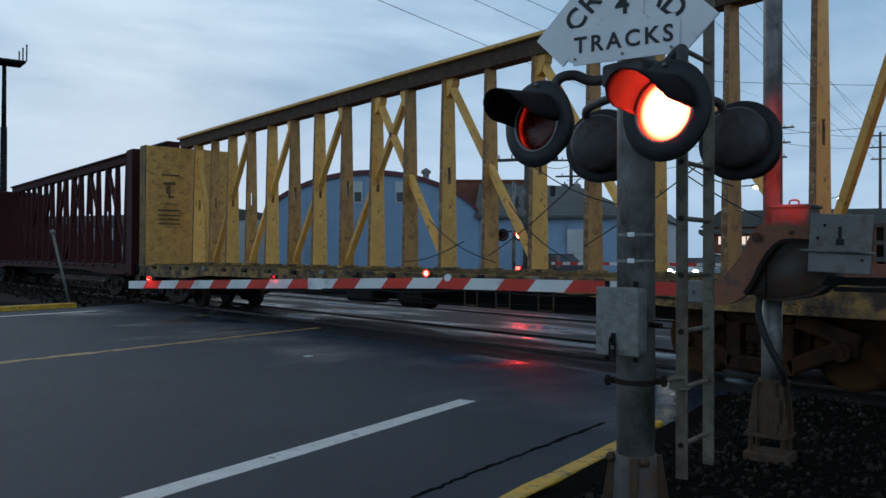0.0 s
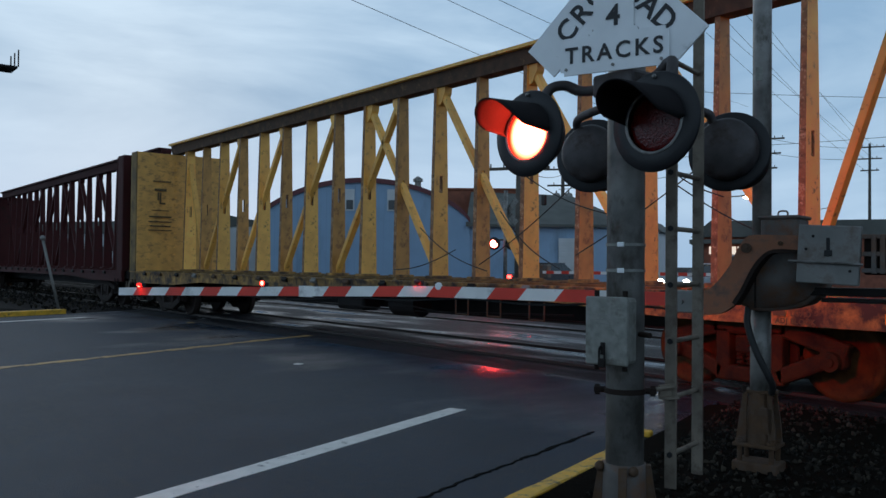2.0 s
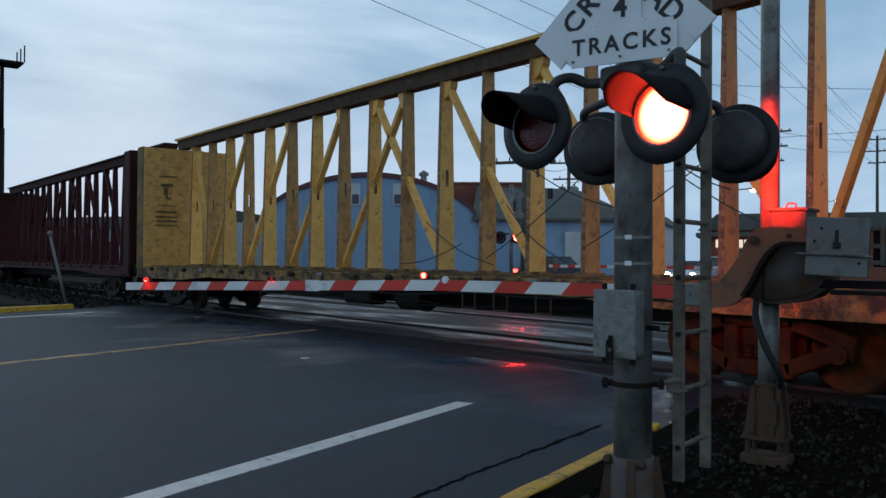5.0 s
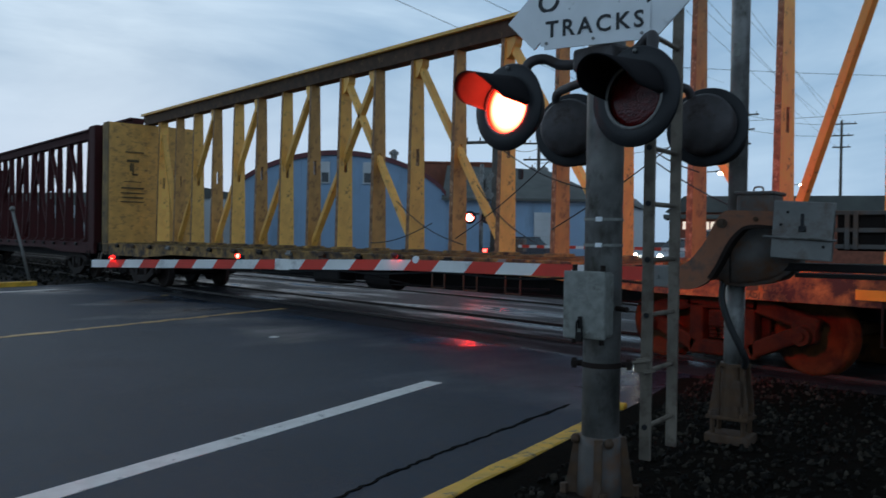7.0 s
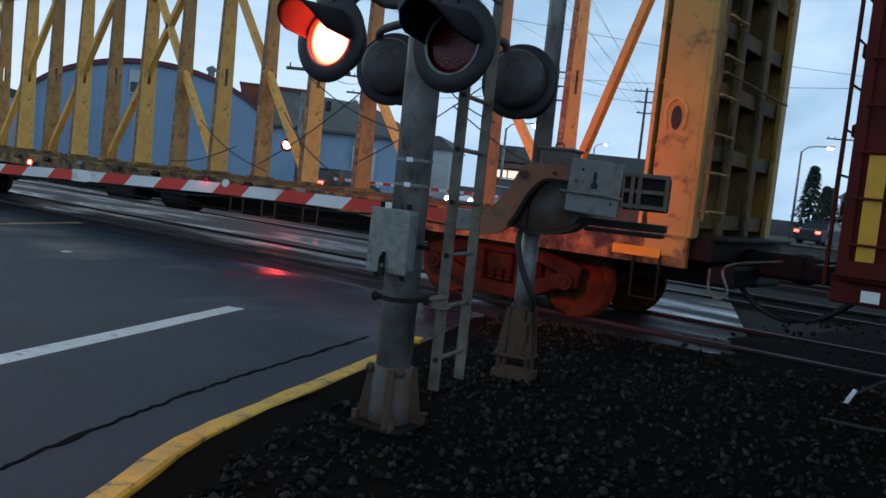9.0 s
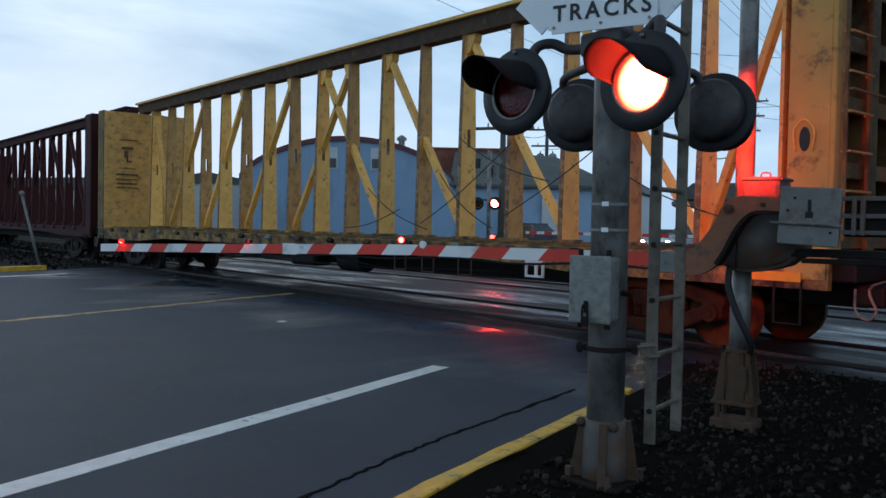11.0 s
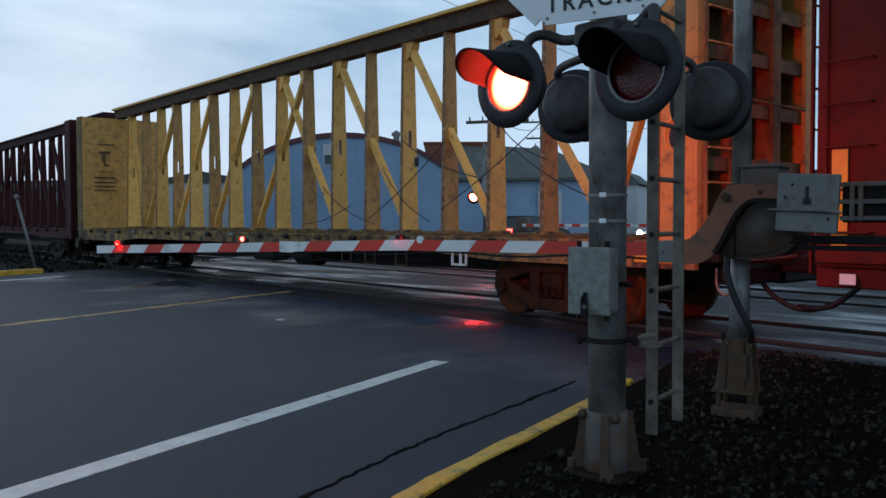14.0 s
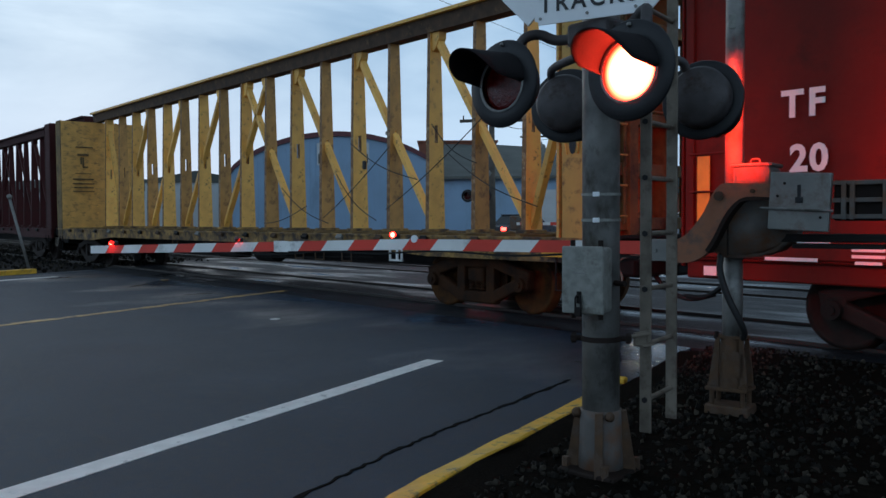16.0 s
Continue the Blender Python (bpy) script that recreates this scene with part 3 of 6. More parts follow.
# a ragged apron of dark ballast beside the paving
bm = bmesh.new()
apron = []
for k in range(61):
    y = 7.55 + 0.12 * k
    x0 = -2.75 + 0.10 * k * 0.12 + 0.55 * noise.noise(Vector((0.7, y * 0.9, 2.0))) + 0.18 * noise.noise(Vector((3.1, y * 4.3, 1.0)))
    apron.append([bm.verts.new((x0 + d, y, z)) for d, z in ((-0.05, 0.0015), (0.06, 0.014), (2.5, 0.016), (18.0, 0.014))])
for a, b in zip(apron, apron[1:]):
    for i in range(3):
        bm.faces.new((a[i], a[i + 1], b[i + 1], b[i]))
tagged(part("ballast_apron", bm, M_GRAVEL), "dark ballast apron with a ragged edge beside the wet paving", "gravel", kind="structure")

TRACK_Y = 9.28
for n, ty in enumerate((TRACK_Y, TRACK_Y + 4.6, TRACK_Y + 9.2, TRACK_Y + 13.8)):
    tr = empty("railway_track", pose(0, ty, 0), "steel railway track set in wet paving", "railway track", "crossing tracks", "structure")
    if n == 0:
        bm = bmesh.new()
        box(bm, (0, 0, 0), (0.22, 2.6, 0.08), 0, 0.008)
        tie = part("tie", bm, M_TIE, tr, "dark weathered timber tie", pose(-1.9, 0, -0.05))
        for k in range(1, 26):
            share("tie", tie.data, tr, pose(-1.9 + 0.55 * k, 0, -0.05))
    for s in (-1, 1):
        bm = bmesh.new()
        box(bm, (-30, s * 0.752, 0.012), (160, 0.07, 0.05), bevel=0.01)
        box(bm, (-30, s * 0.752, -0.02), (160, 0.14, 0.045))
        part("rail", bm, M_RAIL, tr)
        bm = bmesh.new()
        box(bm, (-30, s * 0.665, 0.0045), (160, 0.07, 0.004))
        part("flangeway", bm, M_SEAM, tr, "dark flangeway beside the rail")


# ---- crossing signal ----
LAMP_P = 1.19  # flash period


def flash_rows(at, first, late=0.0):
    """Rows that turn a two-faced lens: first is True for the pair that is lit at the start."""
    on0, off0 = (1.137 - LAMP_P + late, 0.555) if first else (0.605 + late, 1.155)
    marks = sorted(k * LAMP_P + q for k in range(-2, 15) for q in (on0, off0))
    past = [m for m in marks if m <= -0.1]
    lit = round((past[-1] - on0) / LAMP_P % 1, 3) in (0.0, 1.0)
    ang, rows = 0 if lit else 180, []
    steps = ((-2, 0), (0, 0), (1, 85), (2, 170), (3, 180), (5, 180))
    for m in marks:
        if not -0.1 < m < 15.85:
            continue
        if not rows:
            rows.append((0.0, at @ pose(0, 0, 0, 0, 0, ang + np.interp(-m * 50, *zip(*steps)))))
        for q, da in steps:
            if m + q / 50 > 0.005:
                rows.append((m + q / 50, at @ pose(0, 0, 0, 0, 0, ang + da)))
        ang = (ang + 180) % 360
    rows.append((16.0, at @ pose(0, 0, 0, 0, 0, ang)))
    return rows


def two_face_lens(name, r, m_on, parent, at, first, label, late=0.0, tall=1.0):
    """A lens that is lit on its -y face and dark on the other; it turns about its upright axis."""
    bm = bmesh.new()
    to_y = pose(0, 0, 0, 90)
    prof = [(0.0004, 0.026), (r * 0.4, 0.023), (r * 0.75, 0.015), (r, 0.003)]
    scale = r / 0.15
    prof = [(a, b * scale) for a, b in prof]
    lathe(bm, prof, to_y, 28, 0)
    lathe(bm, [(a, -b) for a, b in prof], to_y, 28, 1)
    lathe(bm, [(r, 0.004 * scale), (r, -0.004 * scale)], to_y, 28, 1)
    bmesh.ops.remove_doubles(bm, verts=bm.verts, dist=0.0015)
    bmesh.ops.recalc_face_normals(bm, faces=bm.faces)
    bmesh.ops.scale(bm, vec=(1, 1, tall), verts=bm.verts)
    ob = part(name, bm, [m_on, M_LENS_OFF], parent, label, at, True)
    MOVERS.append((ob, flash_rows(at, first, late)))
    return ob


def flasher(parent, at, first, m_on, tag, tube=False, k=1.08):
    """One lamp head that faces -y: background disc, housing, hood, rim and lens; at is in the parent's space."""
    bm = bmesh.new()
    y_ax = pose(0, 0, 0, 90)
    lathe(bm, [(0.130, 0.012), (0.150, 0.018), (0.208, 0.010), (0.214, 0.0), (0.208, -0.008), (0.150, -0.004), (0.130, 0.002), (0.130, 0.012)], y_ax, 44)
    bmesh.ops.recalc_face_normals(bm, faces=bm.faces)
    bmesh.ops.scale(bm, vec=(k, k, k), verts=bm.verts)
    me = bpy.data.meshes.new("lamp_head")
    bm.to_mesh(me)
    bm.free()
    me.materials.append(M_BLACK)
    me.polygons.foreach_set("use_smooth", [True] * len(me.polygons))
    head = share("lamp_head", me, parent, at, "round black lamp background disc")
    bm = bmesh.new()
    lathe(bm, [(0.15, -0.003), (0.160, -0.012), (0.158, -0.085), (0.140, -0.110), (0.06, -0.122), (0.0003, -0.124)], y_ax, 36)
    lens_r = (0.108 if tube else 0.142) + 0.0012
    lathe(bm, [(lens_r, -0.012), (lens_r, -0.016), (0.157, -0.016), (0.157, -0.012), (lens_r, -0.012)], y_ax, 36)
    bmesh.ops.remove_doubles(bm, verts=bm.verts, dist=0.001)
    bmesh.ops.recalc_face_normals(bm, faces=bm.faces)
    bmesh.ops.scale(bm, vec=(k, k, k), verts=bm.verts)
    part("housing", bm, M_BACKS, head, "dull domed lamp housing", smooth=True)
    # hood: a half tube, longest at the top; or a full snoot, added unseen to narrow the beam
    span0, hood = (-89.9, 0.24) if tube else (2, 0.30)
    bm = bmesh.new()
    outer, inner = [], []
    for ring, rad in ((outer, 0.150), (inner, 0.144)):
        for j in range(7):
            row = []
            for i in range(29):
                a = radians(span0 + (180 - 2 * span0) * i / 28)
                lean = max(0.0, math.sin((a - radians(span0)) / (math.pi - 2 * radians(span0)) * math.pi))
                reach = hood * (1.0 if tube else lean**0.26) * j / 6
                rr = rad * (1 - (0.0 if tube else 0.10) * j / 6)
                row.append(bm.verts.new((rr * math.cos(a), -0.012 - reach, rr * math.sin(a) - (0 if tube else 0.012) * j / 6)))
            ring.append(row)
    for ring in (outer, inner):
        for a, b in zip(ring, ring[1:]):
            for i in range(28):
                bm.faces.new((a[i], a[i + 1], b[i + 1], b[i]))
    for i in range(28):
        bm.faces.new((outer[-1][i], outer[-1][i + 1], inner[-1][i + 1], inner[-1][i]))
    for i in (0, 28):
        for j in range(6):
            bm.faces.new((outer[j][i], outer[j + 1][i], inner[j + 1][i], inner[j][i]))
    bmesh.ops.recalc_face_normals(bm, faces=bm.faces)
    bmesh.ops.scale(bm, vec=(k, k, k), verts=bm.verts)
    part("hood", bm, M_HOOD, head, "long black visor over the lens", smooth=True)
    bm = bmesh.new()
    lathe(bm, [(0.128, 0.016), (0.136, 0.024), (0.142, 0.018)], y_ax, 36)
    bmesh.ops.create_uvsphere(bm, u_segments=8, v_segments=6, radius=0.011, matrix=Matrix.Translation((0, -0.018, 0.19)))
    bmesh.ops.scale(bm, vec=(k, k, k), verts=bm.verts)
    part("rim", bm, M_GALV, head, "thin metal lens rim and bolt", smooth=True)
    two_face_lens("lens", (0.108 if tube else 0.142) * k, m_on, head, pose(0, 0.014 * k, 0), first, "round red lens, " + tag, 0.035 if tube else 0.0)
    return head


MAST = Vector((-2.80, 3.41, 0))
mast = empty("crossing_signal", Matrix.Translation(MAST), "grey crossing signal mast with crossbuck and red flashers on gravel", "crossing signal")
bm = bmesh.new()
rod(bm, (0, 0, 0.25), (0, 0, 4.2), 0.096, 0.094, 32)
part("pole", bm, M_GALV, mast, "stained galvanised steel pole", smooth=True)
for z, h in ((1.455, 0.014), (1.325, 0.014)):
    bm = bmesh.new()
    lathe(bm, [(0.096, z - h / 2), (0.100, z - h / 2), (0.100, z + h / 2), (0.096, z + h / 2)], seg=32)
    band = part("band", bm, M_ALU, mast, "thin pale metal band")
    # the clip's white colour stands in for the glint on the band
    bm = bmesh.new()
    box(bm, (0.045, -0.094, z), (0.034, 0.012, 0.024), 26, 0.003)
    part("band_clip", bm, M_SIGN, band, "small steel clip, its glint painted on as white")
bm = bmesh.new()
lathe(bm, [(0.094, 0.705), (0.104, 0.705), (0.104, 0.731), (0.094, 0.731), (0.094, 0.705)], seg=32)
clamp = part("clamp", bm, M_IRON_D, mast, "thin dark clamp that ties the ladder")
bm = bmesh.new()
sweep(bm, [(0.075, 0.07, 0.718), (0.075, 0.30, 0.718)], 0.010, 8)
box(bm, (0.066, 0.24, 0.70), (0.012, 0.10, 0.07), 0, 0.003)
box(bm, (0.095, 0.24, 0.668), (0.06, 0.10, 0.010), 0, 0.003)
part("ladder_bracket", bm, M_LADDER, clamp, "small folded bracket to the ladder")
for a in (219, 39):
    q = radians(a)
    bm = bmesh.new()
    rod(bm, (0.09 * math.cos(q), 0.09 * math.sin(q), 0.718), (0.155 * math.cos(q), 0.155 * math.sin(q), 0.718), 0.016, seg=8)
    rod(bm, (0.125 * math.cos(q), 0.125 * math.sin(q), 0.718), (0.150 * math.cos(q), 0.150 * math.sin(q), 0.718), 0.027, seg=6)
    part("clamp_bolt", bm, M_IRON_D, clamp)
# cast base: a tight sleeve with four tall fins, its flange sunk in the gravel
bm = bmesh.new()
lathe(bm, [(0.097, 0.355), (0.106, 0.355), (0.108, 0.30), (0.112, 0.16), (0.118, 0.02), (0.02, 0.02)], seg=32)
base = part("base_casting", bm, M_GATE, mast, "rust-stained cast sleeve at the pole's foot", smooth=True)
for a in (35, 125, 215, 305):
    bm = bmesh.new()
    prism(bm, [(0.095, 0.35), (0.128, 0.35), (0.136, 0.30), (0.176, 0.05), (0.176, 0.02), (0.095, 0.02)], -0.02, 0.02)
    bmesh.ops.rotate(bm, verts=bm.verts, cent=(0, 0, 0), matrix=Matrix.Rotation(radians(a), 3, "Z"))
    part("fin", bm, M_RUSTY, base, "tall rusty fin")
bm = bmesh.new()
box(bm, (0, 0, 0.028), (0.33, 0.33, 0.05), 10, 0.012)
part("base_plate", bm, M_IRON_D, mast, "dark foot flange half sunk in gravel")
for a in (35, 125, 215, 305):
    q = radians(a + 10)
    bm = bmesh.new()
    rod(bm, (0.18 * math.cos(q), 0.18 * math.sin(q), 0.03), (0.18 * math.cos(q), 0.18 * math.sin(q), 0.10), 0.02, seg=6)
    part("anchor_bolt", bm, M_RUSTY, mast)
for a in (-130, -30):
    q = radians(a)
    bm = bmesh.new()
    bmesh.ops.create_uvsphere(bm, u_segments=10, v_segments=8, radius=0.026, matrix=Matrix.Translation((0.125 * math.cos(q), 0.125 * math.sin(q), 0.335)))
    part("set_screw", bm, M_RUSTY, mast, smooth=True)
# junction box
JB = pose(0, 0, 1.03, 0, 0, 15)
bm = bmesh.new()
box(bm, (0, -0.150, 0), (0.215, 0.115, 0.325), 0, 0.020)
box(bm, (0, -0.10, 0), (0.10, 0.06, 0.16), 0, 0.01)
jb = part("junction_box", bm, M_ALU, mast, "grey cast junction box with a padlock", JB)
bm = bmesh.new()
box(bm, (0, -0.214, 0), (0.225, 0.018, 0.335), 0, 0.008)
part("lid", bm, M_ALU, jb, "flat box lid")
bm = bmesh.new()
for z, w in ((0.075, 0.06), (0.055, 0.075), (0.035, 0.06)):
    box(bm, (-0.015, -0.2235, z), (w, 0.003, 0.006))
part("cast_mark", bm, M_CW, jb, "faint raised maker's bars")
bm = bmesh.new()
box(bm, (-0.015, -0.238, -0.155), (0.036, 0.022, 0.045), 0, 0.006)
sweep(bm, arc_pts([(-0.029, -0.238, -0.135), (-0.028, -0.24, -0.09), (-0.015, -0.24, -0.072), (-0.002, -0.24, -0.09), (-0.001, -0.238, -0.135)], 3), 0.0055, 6)
box(bm, (-0.015, -0.228, -0.085), (0.022, 0.012, 0.06), 0, 0.003)
part("padlock", bm, M_STEEL_D, jb, "dark steel padlock on a hasp")
for x in (-0.075, 0.075):
    for z in (0.178, -0.178):
        bm = bmesh.new()
        rod(bm, (x, -0.17, z - 0.018), (x, -0.17, z + 0.018), 0.013, seg=10)
        part("hinge_lug", bm, M_IRON_D, jb)
bm = bmesh.new()
rod(bm, (0.10, -0.05, -0.02), (0.165, -0.075, -0.022), 0.014, seg=8)
part("cable_gland", bm, M_IRON_D, jb)

# crossarm and lamps
LAMP_Z = 2.03
for x, y in ((-0.433, -0.15), (0.388, -0.15)):
    bm = bmesh.new()
    g, k = (1 if x > 0 else -1), (1 if y > 0 else -1)
    sweep(bm, arc_pts([(x, y, LAMP_Z + 0.13), (x, y, LAMP_Z + 0.22), (x - g * 0.02, y * 0.8, LAMP_Z + 0.275), (x - g * 0.08, y * 0.5, LAMP_Z + 0.285), (x - g * 0.17, y * 0.3, LAMP_Z + 0.245), (g * 0.10, y * 0.2, LAMP_Z + 0.235)], 5), 0.028, 10)
    part("crossarm", bm, M_BACKS, mast, "curved dark conduit arm that carries a lamp", smooth=True)
BACK = ((-0.755, 0.60, 2.035, False, 25), (0.0, 0.915, 2.015, True, 18))
for x, y, z, first, turn in BACK:
    bm = bmesh.new()
    sweep(bm, arc_pts([(x - 0.03, y - 0.07, z + 0.10), (x - 0.05, y - 0.09, z + 0.17), (x * 0.92 - 0.06, y - 0.13, z + 0.215), (x * 0.6 - 0.12, y * 0.7, z + 0.235), (-0.10, 0.30, LAMP_Z + 0.26), (-0.02, 0.08, LAMP_Z + 0.25)], 5), 0.026, 10)
    part("crossarm", bm, M_BACKS, mast, "dark conduit arm that carries a rear lamp", smooth=True)
bm = bmesh.new()
box(bm, (0, 0, LAMP_Z + 0.235), (0.26, 0.24, 0.12), 0, 0.02)
part("crossarm_hub", bm, M_BACKS, mast, "dark junction casting on the pole")
for x, z, first in ((-0.433, 2.045, False), (0.388, 2.005, True)):
    flasher(mast, pose(x, -0.27, z, -2, 0, 4), first, M_LENS_ON, "facing the road")
for x, y, z, first, turn in BACK:
    flasher(mast, pose(x, y, z, 8, 0, 180 + turn), first, M_BEAM_ON, "facing the tracks", True, 1.10)

# crossbuck and plate
BUCK_Z, SIGN_YAW = 2.80, 19.0
for s, text in ((1, "CROSSING"), (-1, "RAIL   ROAD")):
    bm = bmesh.new()
    box(bm, (0, 0, 0), (1.13, 0.012, 0.215), 0, 0.003)
    blade = part("crossbuck_blade", bm, M_SIGN, mast, "white crossbuck blade with black letters", pose(0, 0, 0, 0, 0, SIGN_YAW) @ pose(-0.02, -0.125 - (0.006 if s > 0 else 0.02), BUCK_Z, 0, -45 * s, 0))
    words("lettering", text, 0.150, M_LETTER, blade, pose(0, -0.0085, 0) @ FRONT, 0.003, 1.16 if s > 0 else 1.0)
bm = bmesh.new()
prism(bm, [(-0.283, 2.315), (0.283, 2.315), (0.283, 2.505), (0.105, 2.505), (0.105, 2.70), (-0.105, 2.70), (-0.105, 2.505), (-0.283, 2.505)], -0.005, 0.005)
bmesh.ops.bevel(bm, geom=[e for e in bm.edges if abs(e.verts[0].co.y - e.verts[1].co.y) > 0.005], offset=0.02, segments=3, affect="EDGES")
plate = part("tracks_plate", bm, M_SIGN, mast, "white plate that counts four tracks", pose(0, 0, 0, 0, 0, SIGN_YAW) @ pose(-0.01, -0.162, 0))
words("lettering", "TRACKS", 0.115, M_LETTER, plate, pose(0, -0.008, 2.41) @ FRONT, 0.0022, 1.30)
words("lettering", "4", 0.145, M_LETTER, plate, pose(0, -0.008, 2.585) @ FRONT, 0.003)
bm = bmesh.new()
box(bm, (0, -0.08, 2.45), (0.10, 0.10, 0.05), SIGN_YAW, 0.008)
part("sign_bracket", bm, M_GALV, mast)
for x, z in ((-0.25, 2.345), (0.245, 2.345), (0.0, 2.345), (0.0, 2.68)):
    bm = bmesh.new()
    rod(bm, (x, -0.012, z), (x, -0.002, z), 0.008, seg=8)
    part("rivet", bm, M_GALV, plate)

# ladder on the mast's back
lad = empty("ladder", pose(-2.747, 3.717, 0, 0, 0, 14.6), "weathered steel ladder fixed behind the signal mast", "ladder")
for y in (0.0, 0.388):
    bm = bmesh.new()
    box(bm, (0, y, 2.16), (0.062, 0.020, 3.95), 0, 0.004)
    part("rail", bm, M_LADDER, lad)
for k in range(13):
    z = 0.362 + 0.2965 * k
    bm = bmesh.new()
    rod(bm, (0, -0.013, z), (0, 0.40, z), 0.0135, seg=10)
    rung = part("rung", bm, M_LADDER, lad)
    bm = bmesh.new()
    rod(bm, (0, -0.019, z), (0, -0.008, z), 0.016, seg=6)
    part("bolt", bm, M_BLACK, rung)

# ---- gate mechanism and arm ----
ARM_YAW, ARM_Y = 14.0, -0.225
gate = empty("crossing_gate", pose(-3.02, 5.03, 0, 0, 0, ARM_YAW), "lowered railway crossing gate with rust-stained mechanism", "crossing gate")
bm = bmesh.new()
box(bm, (-0.01, 0, 0.055), (0.285, 0.21, 0.095), 0, 0.012)
part("foot_block", bm, M_RUSTY, gate, "rusty iron foot block on gravel")
for dx, dy in ((-0.11, -0.07), (0.09, -0.07), (-0.11, 0.07), (0.09, 0.07)):
    bm = bmesh.new()
    rod(bm, (dx, dy, 0.10), (dx, dy, 0.255), 0.017, seg=8)
    rod(bm, (dx, dy, 0.222), (dx, dy, 0.242), 0.030, seg=6)
    part("stud", bm, M_RUSTY, gate)
bm = bmesh.new()
box(bm, (-0.012, 0, 0.208), (0.275, 0.205, 0.024), 0, 0.006)
part("foot_plate", bm, M_RUSTY, gate, "rusty plate held on studs")
bm = bmesh.new()
lathe(bm, [(0.092, 0.215), (0.084, 0.30), (0.072, 0.53), (0.064, 0.55)], seg=20)
box(bm, (0.0, 0, 0.548), (0.20, 0.13, 0.022), 0, 0.005)
box(bm, (0.025, -0.066, 0.37), (0.15, 0.014, 0.17), 0, 0.006)
for yy in (-0.064, 0.064):
    prism(bm, [(-0.135, 0.218), (-0.125, 0.30), (-0.088, 0.545), (-0.064, 0.545), (-0.07, 0.218)], yy - 0.009, yy + 0.009)
    prism(bm, [(0.07, 0.218), (0.064, 0.545), (0.086, 0.545), (0.115, 0.30), (0.118, 0.218)], yy - 0.009, yy + 0.009)
part("pedestal", bm, M_RUSTY, gate, "finned rust-brown cast pedestal")
for dx in (-0.085, 0.085):
    bm = bmesh.new()
    rod(bm, (dx, -0.06, 0.535), (dx, -0.06, 0.585), 0.016, seg=6)
    part("clamp_bolt", bm, M_IRON_D, gate)
bm = bmesh.new()
rod(bm, (0, 0, 0.5), (0, 0, 1.12), 0.064, seg=24)
part("lower_pole", bm, M_GALV, gate, smooth=True)
bm = bmesh.new()
rod(bm, (0.0, 0.02, 1.1), (0.0, 0.02, 4.6), 0.060, 0.058, 24)
part("upper_pole", bm, M_GALV, gate, "galvanised pole above the gate mechanism", smooth=True)
bm = bmesh.new()
box(bm, (0.0, -0.042, 2.60), (0.045, 0.006, 0.09), 0)
part("pole_plate", bm, M_ALU, gate)
# mechanism housing: a rounded drum that hangs behind the arm bracket
bm = bmesh.new()
prof = [(-0.115, 1.20), (-0.10, 1.125), (-0.06, 1.085), (0.03, 1.070), (0.13, 1.072), (0.25, 1.095), (0.34, 1.135), (0.395, 1.20), (0.41, 1.29), (0.37, 1.40), (0.33, 1.47), (0.05, 1.47), (-0.02, 1.40), (-0.08, 1.30)]
prism(bm, prof, -0.17, 0.16)
bmesh.ops.bevel(bm, geom=list(bm.edges), offset=0.030, segments=3, affect="EDGES")
part("housing", bm, M_GATE, gate, "rust-stained grey drum-shaped mechanism housing", smooth=True)
bm = bmesh.new()
rod(bm, (0.02, -0.176, 1.09), (0.02, -0.176, 1.43), 0.006, seg=6)
part("housing_seam", bm, M_IRON_D, gate)
bm = bmesh.new()
box(bm, (0.155, -0.02, 1.575), (0.235, 0.26, 0.19), 0, 0.030)
box(bm, (0.155, -0.02, 1.663), (0.255, 0.28, 0.022), 0, 0.008)
sweep(bm, arc_pts([(0.125, -0.06, 1.67), (0.132, -0.06, 1.702), (0.178, -0.06, 1.702), (0.185, -0.06, 1.67)], 4), 0.006, 6)
part("top_box", bm, M_GATE, gate, "dull grey box with a lifting eye")
bm = bmesh.new()
lev = arc_pts([(-0.32, 0, 1.185), (-0.25, 0, 1.207), (-0.19, 0, 1.257), (-0.113, 0, 1.36), (-0.058, 0, 1.473), (-0.015, 0, 1.528), (0.045, 0, 1.55), (0.34, 0, 1.54)], 3) + arc_pts([(0.34, 0, 1.44), (0.16, 0, 1.447), (0.085, 0, 1.395), (0.031, 0, 1.317), (-0.023, 0, 1.205), (-0.079, 0, 1.114), (-0.169, 0, 1.054), (-0.27, 0, 1.040), (-0.34, 0, 1.06)], 3)
prism(bm, [(v.x, v.z) for v in lev], -0.262, -0.205)
lever = part("arm_bracket", bm, M_LEVER, gate, "curved rust-brown arm bracket")
bm = bmesh.new()
lev = arc_pts([(0.34, 0, 1.452), (0.16, 0, 1.459), (0.075, 0, 1.405), (0.017, 0, 1.322), (-0.037, 0, 1.211), (-0.09, 0, 1.126)], 3) + arc_pts([(-0.07, 0, 1.108), (-0.014, 0, 1.200), (0.040, 0, 1.312), (0.092, 0, 1.387), (0.16, 0, 1.437), (0.34, 0, 1.43)], 3)
prism(bm, [(v.x, v.z) for v in lev], -0.285, -0.18)
part("bracket_rib", bm, M_IRON_D, lever, "dark flange along the bracket's inner edge")
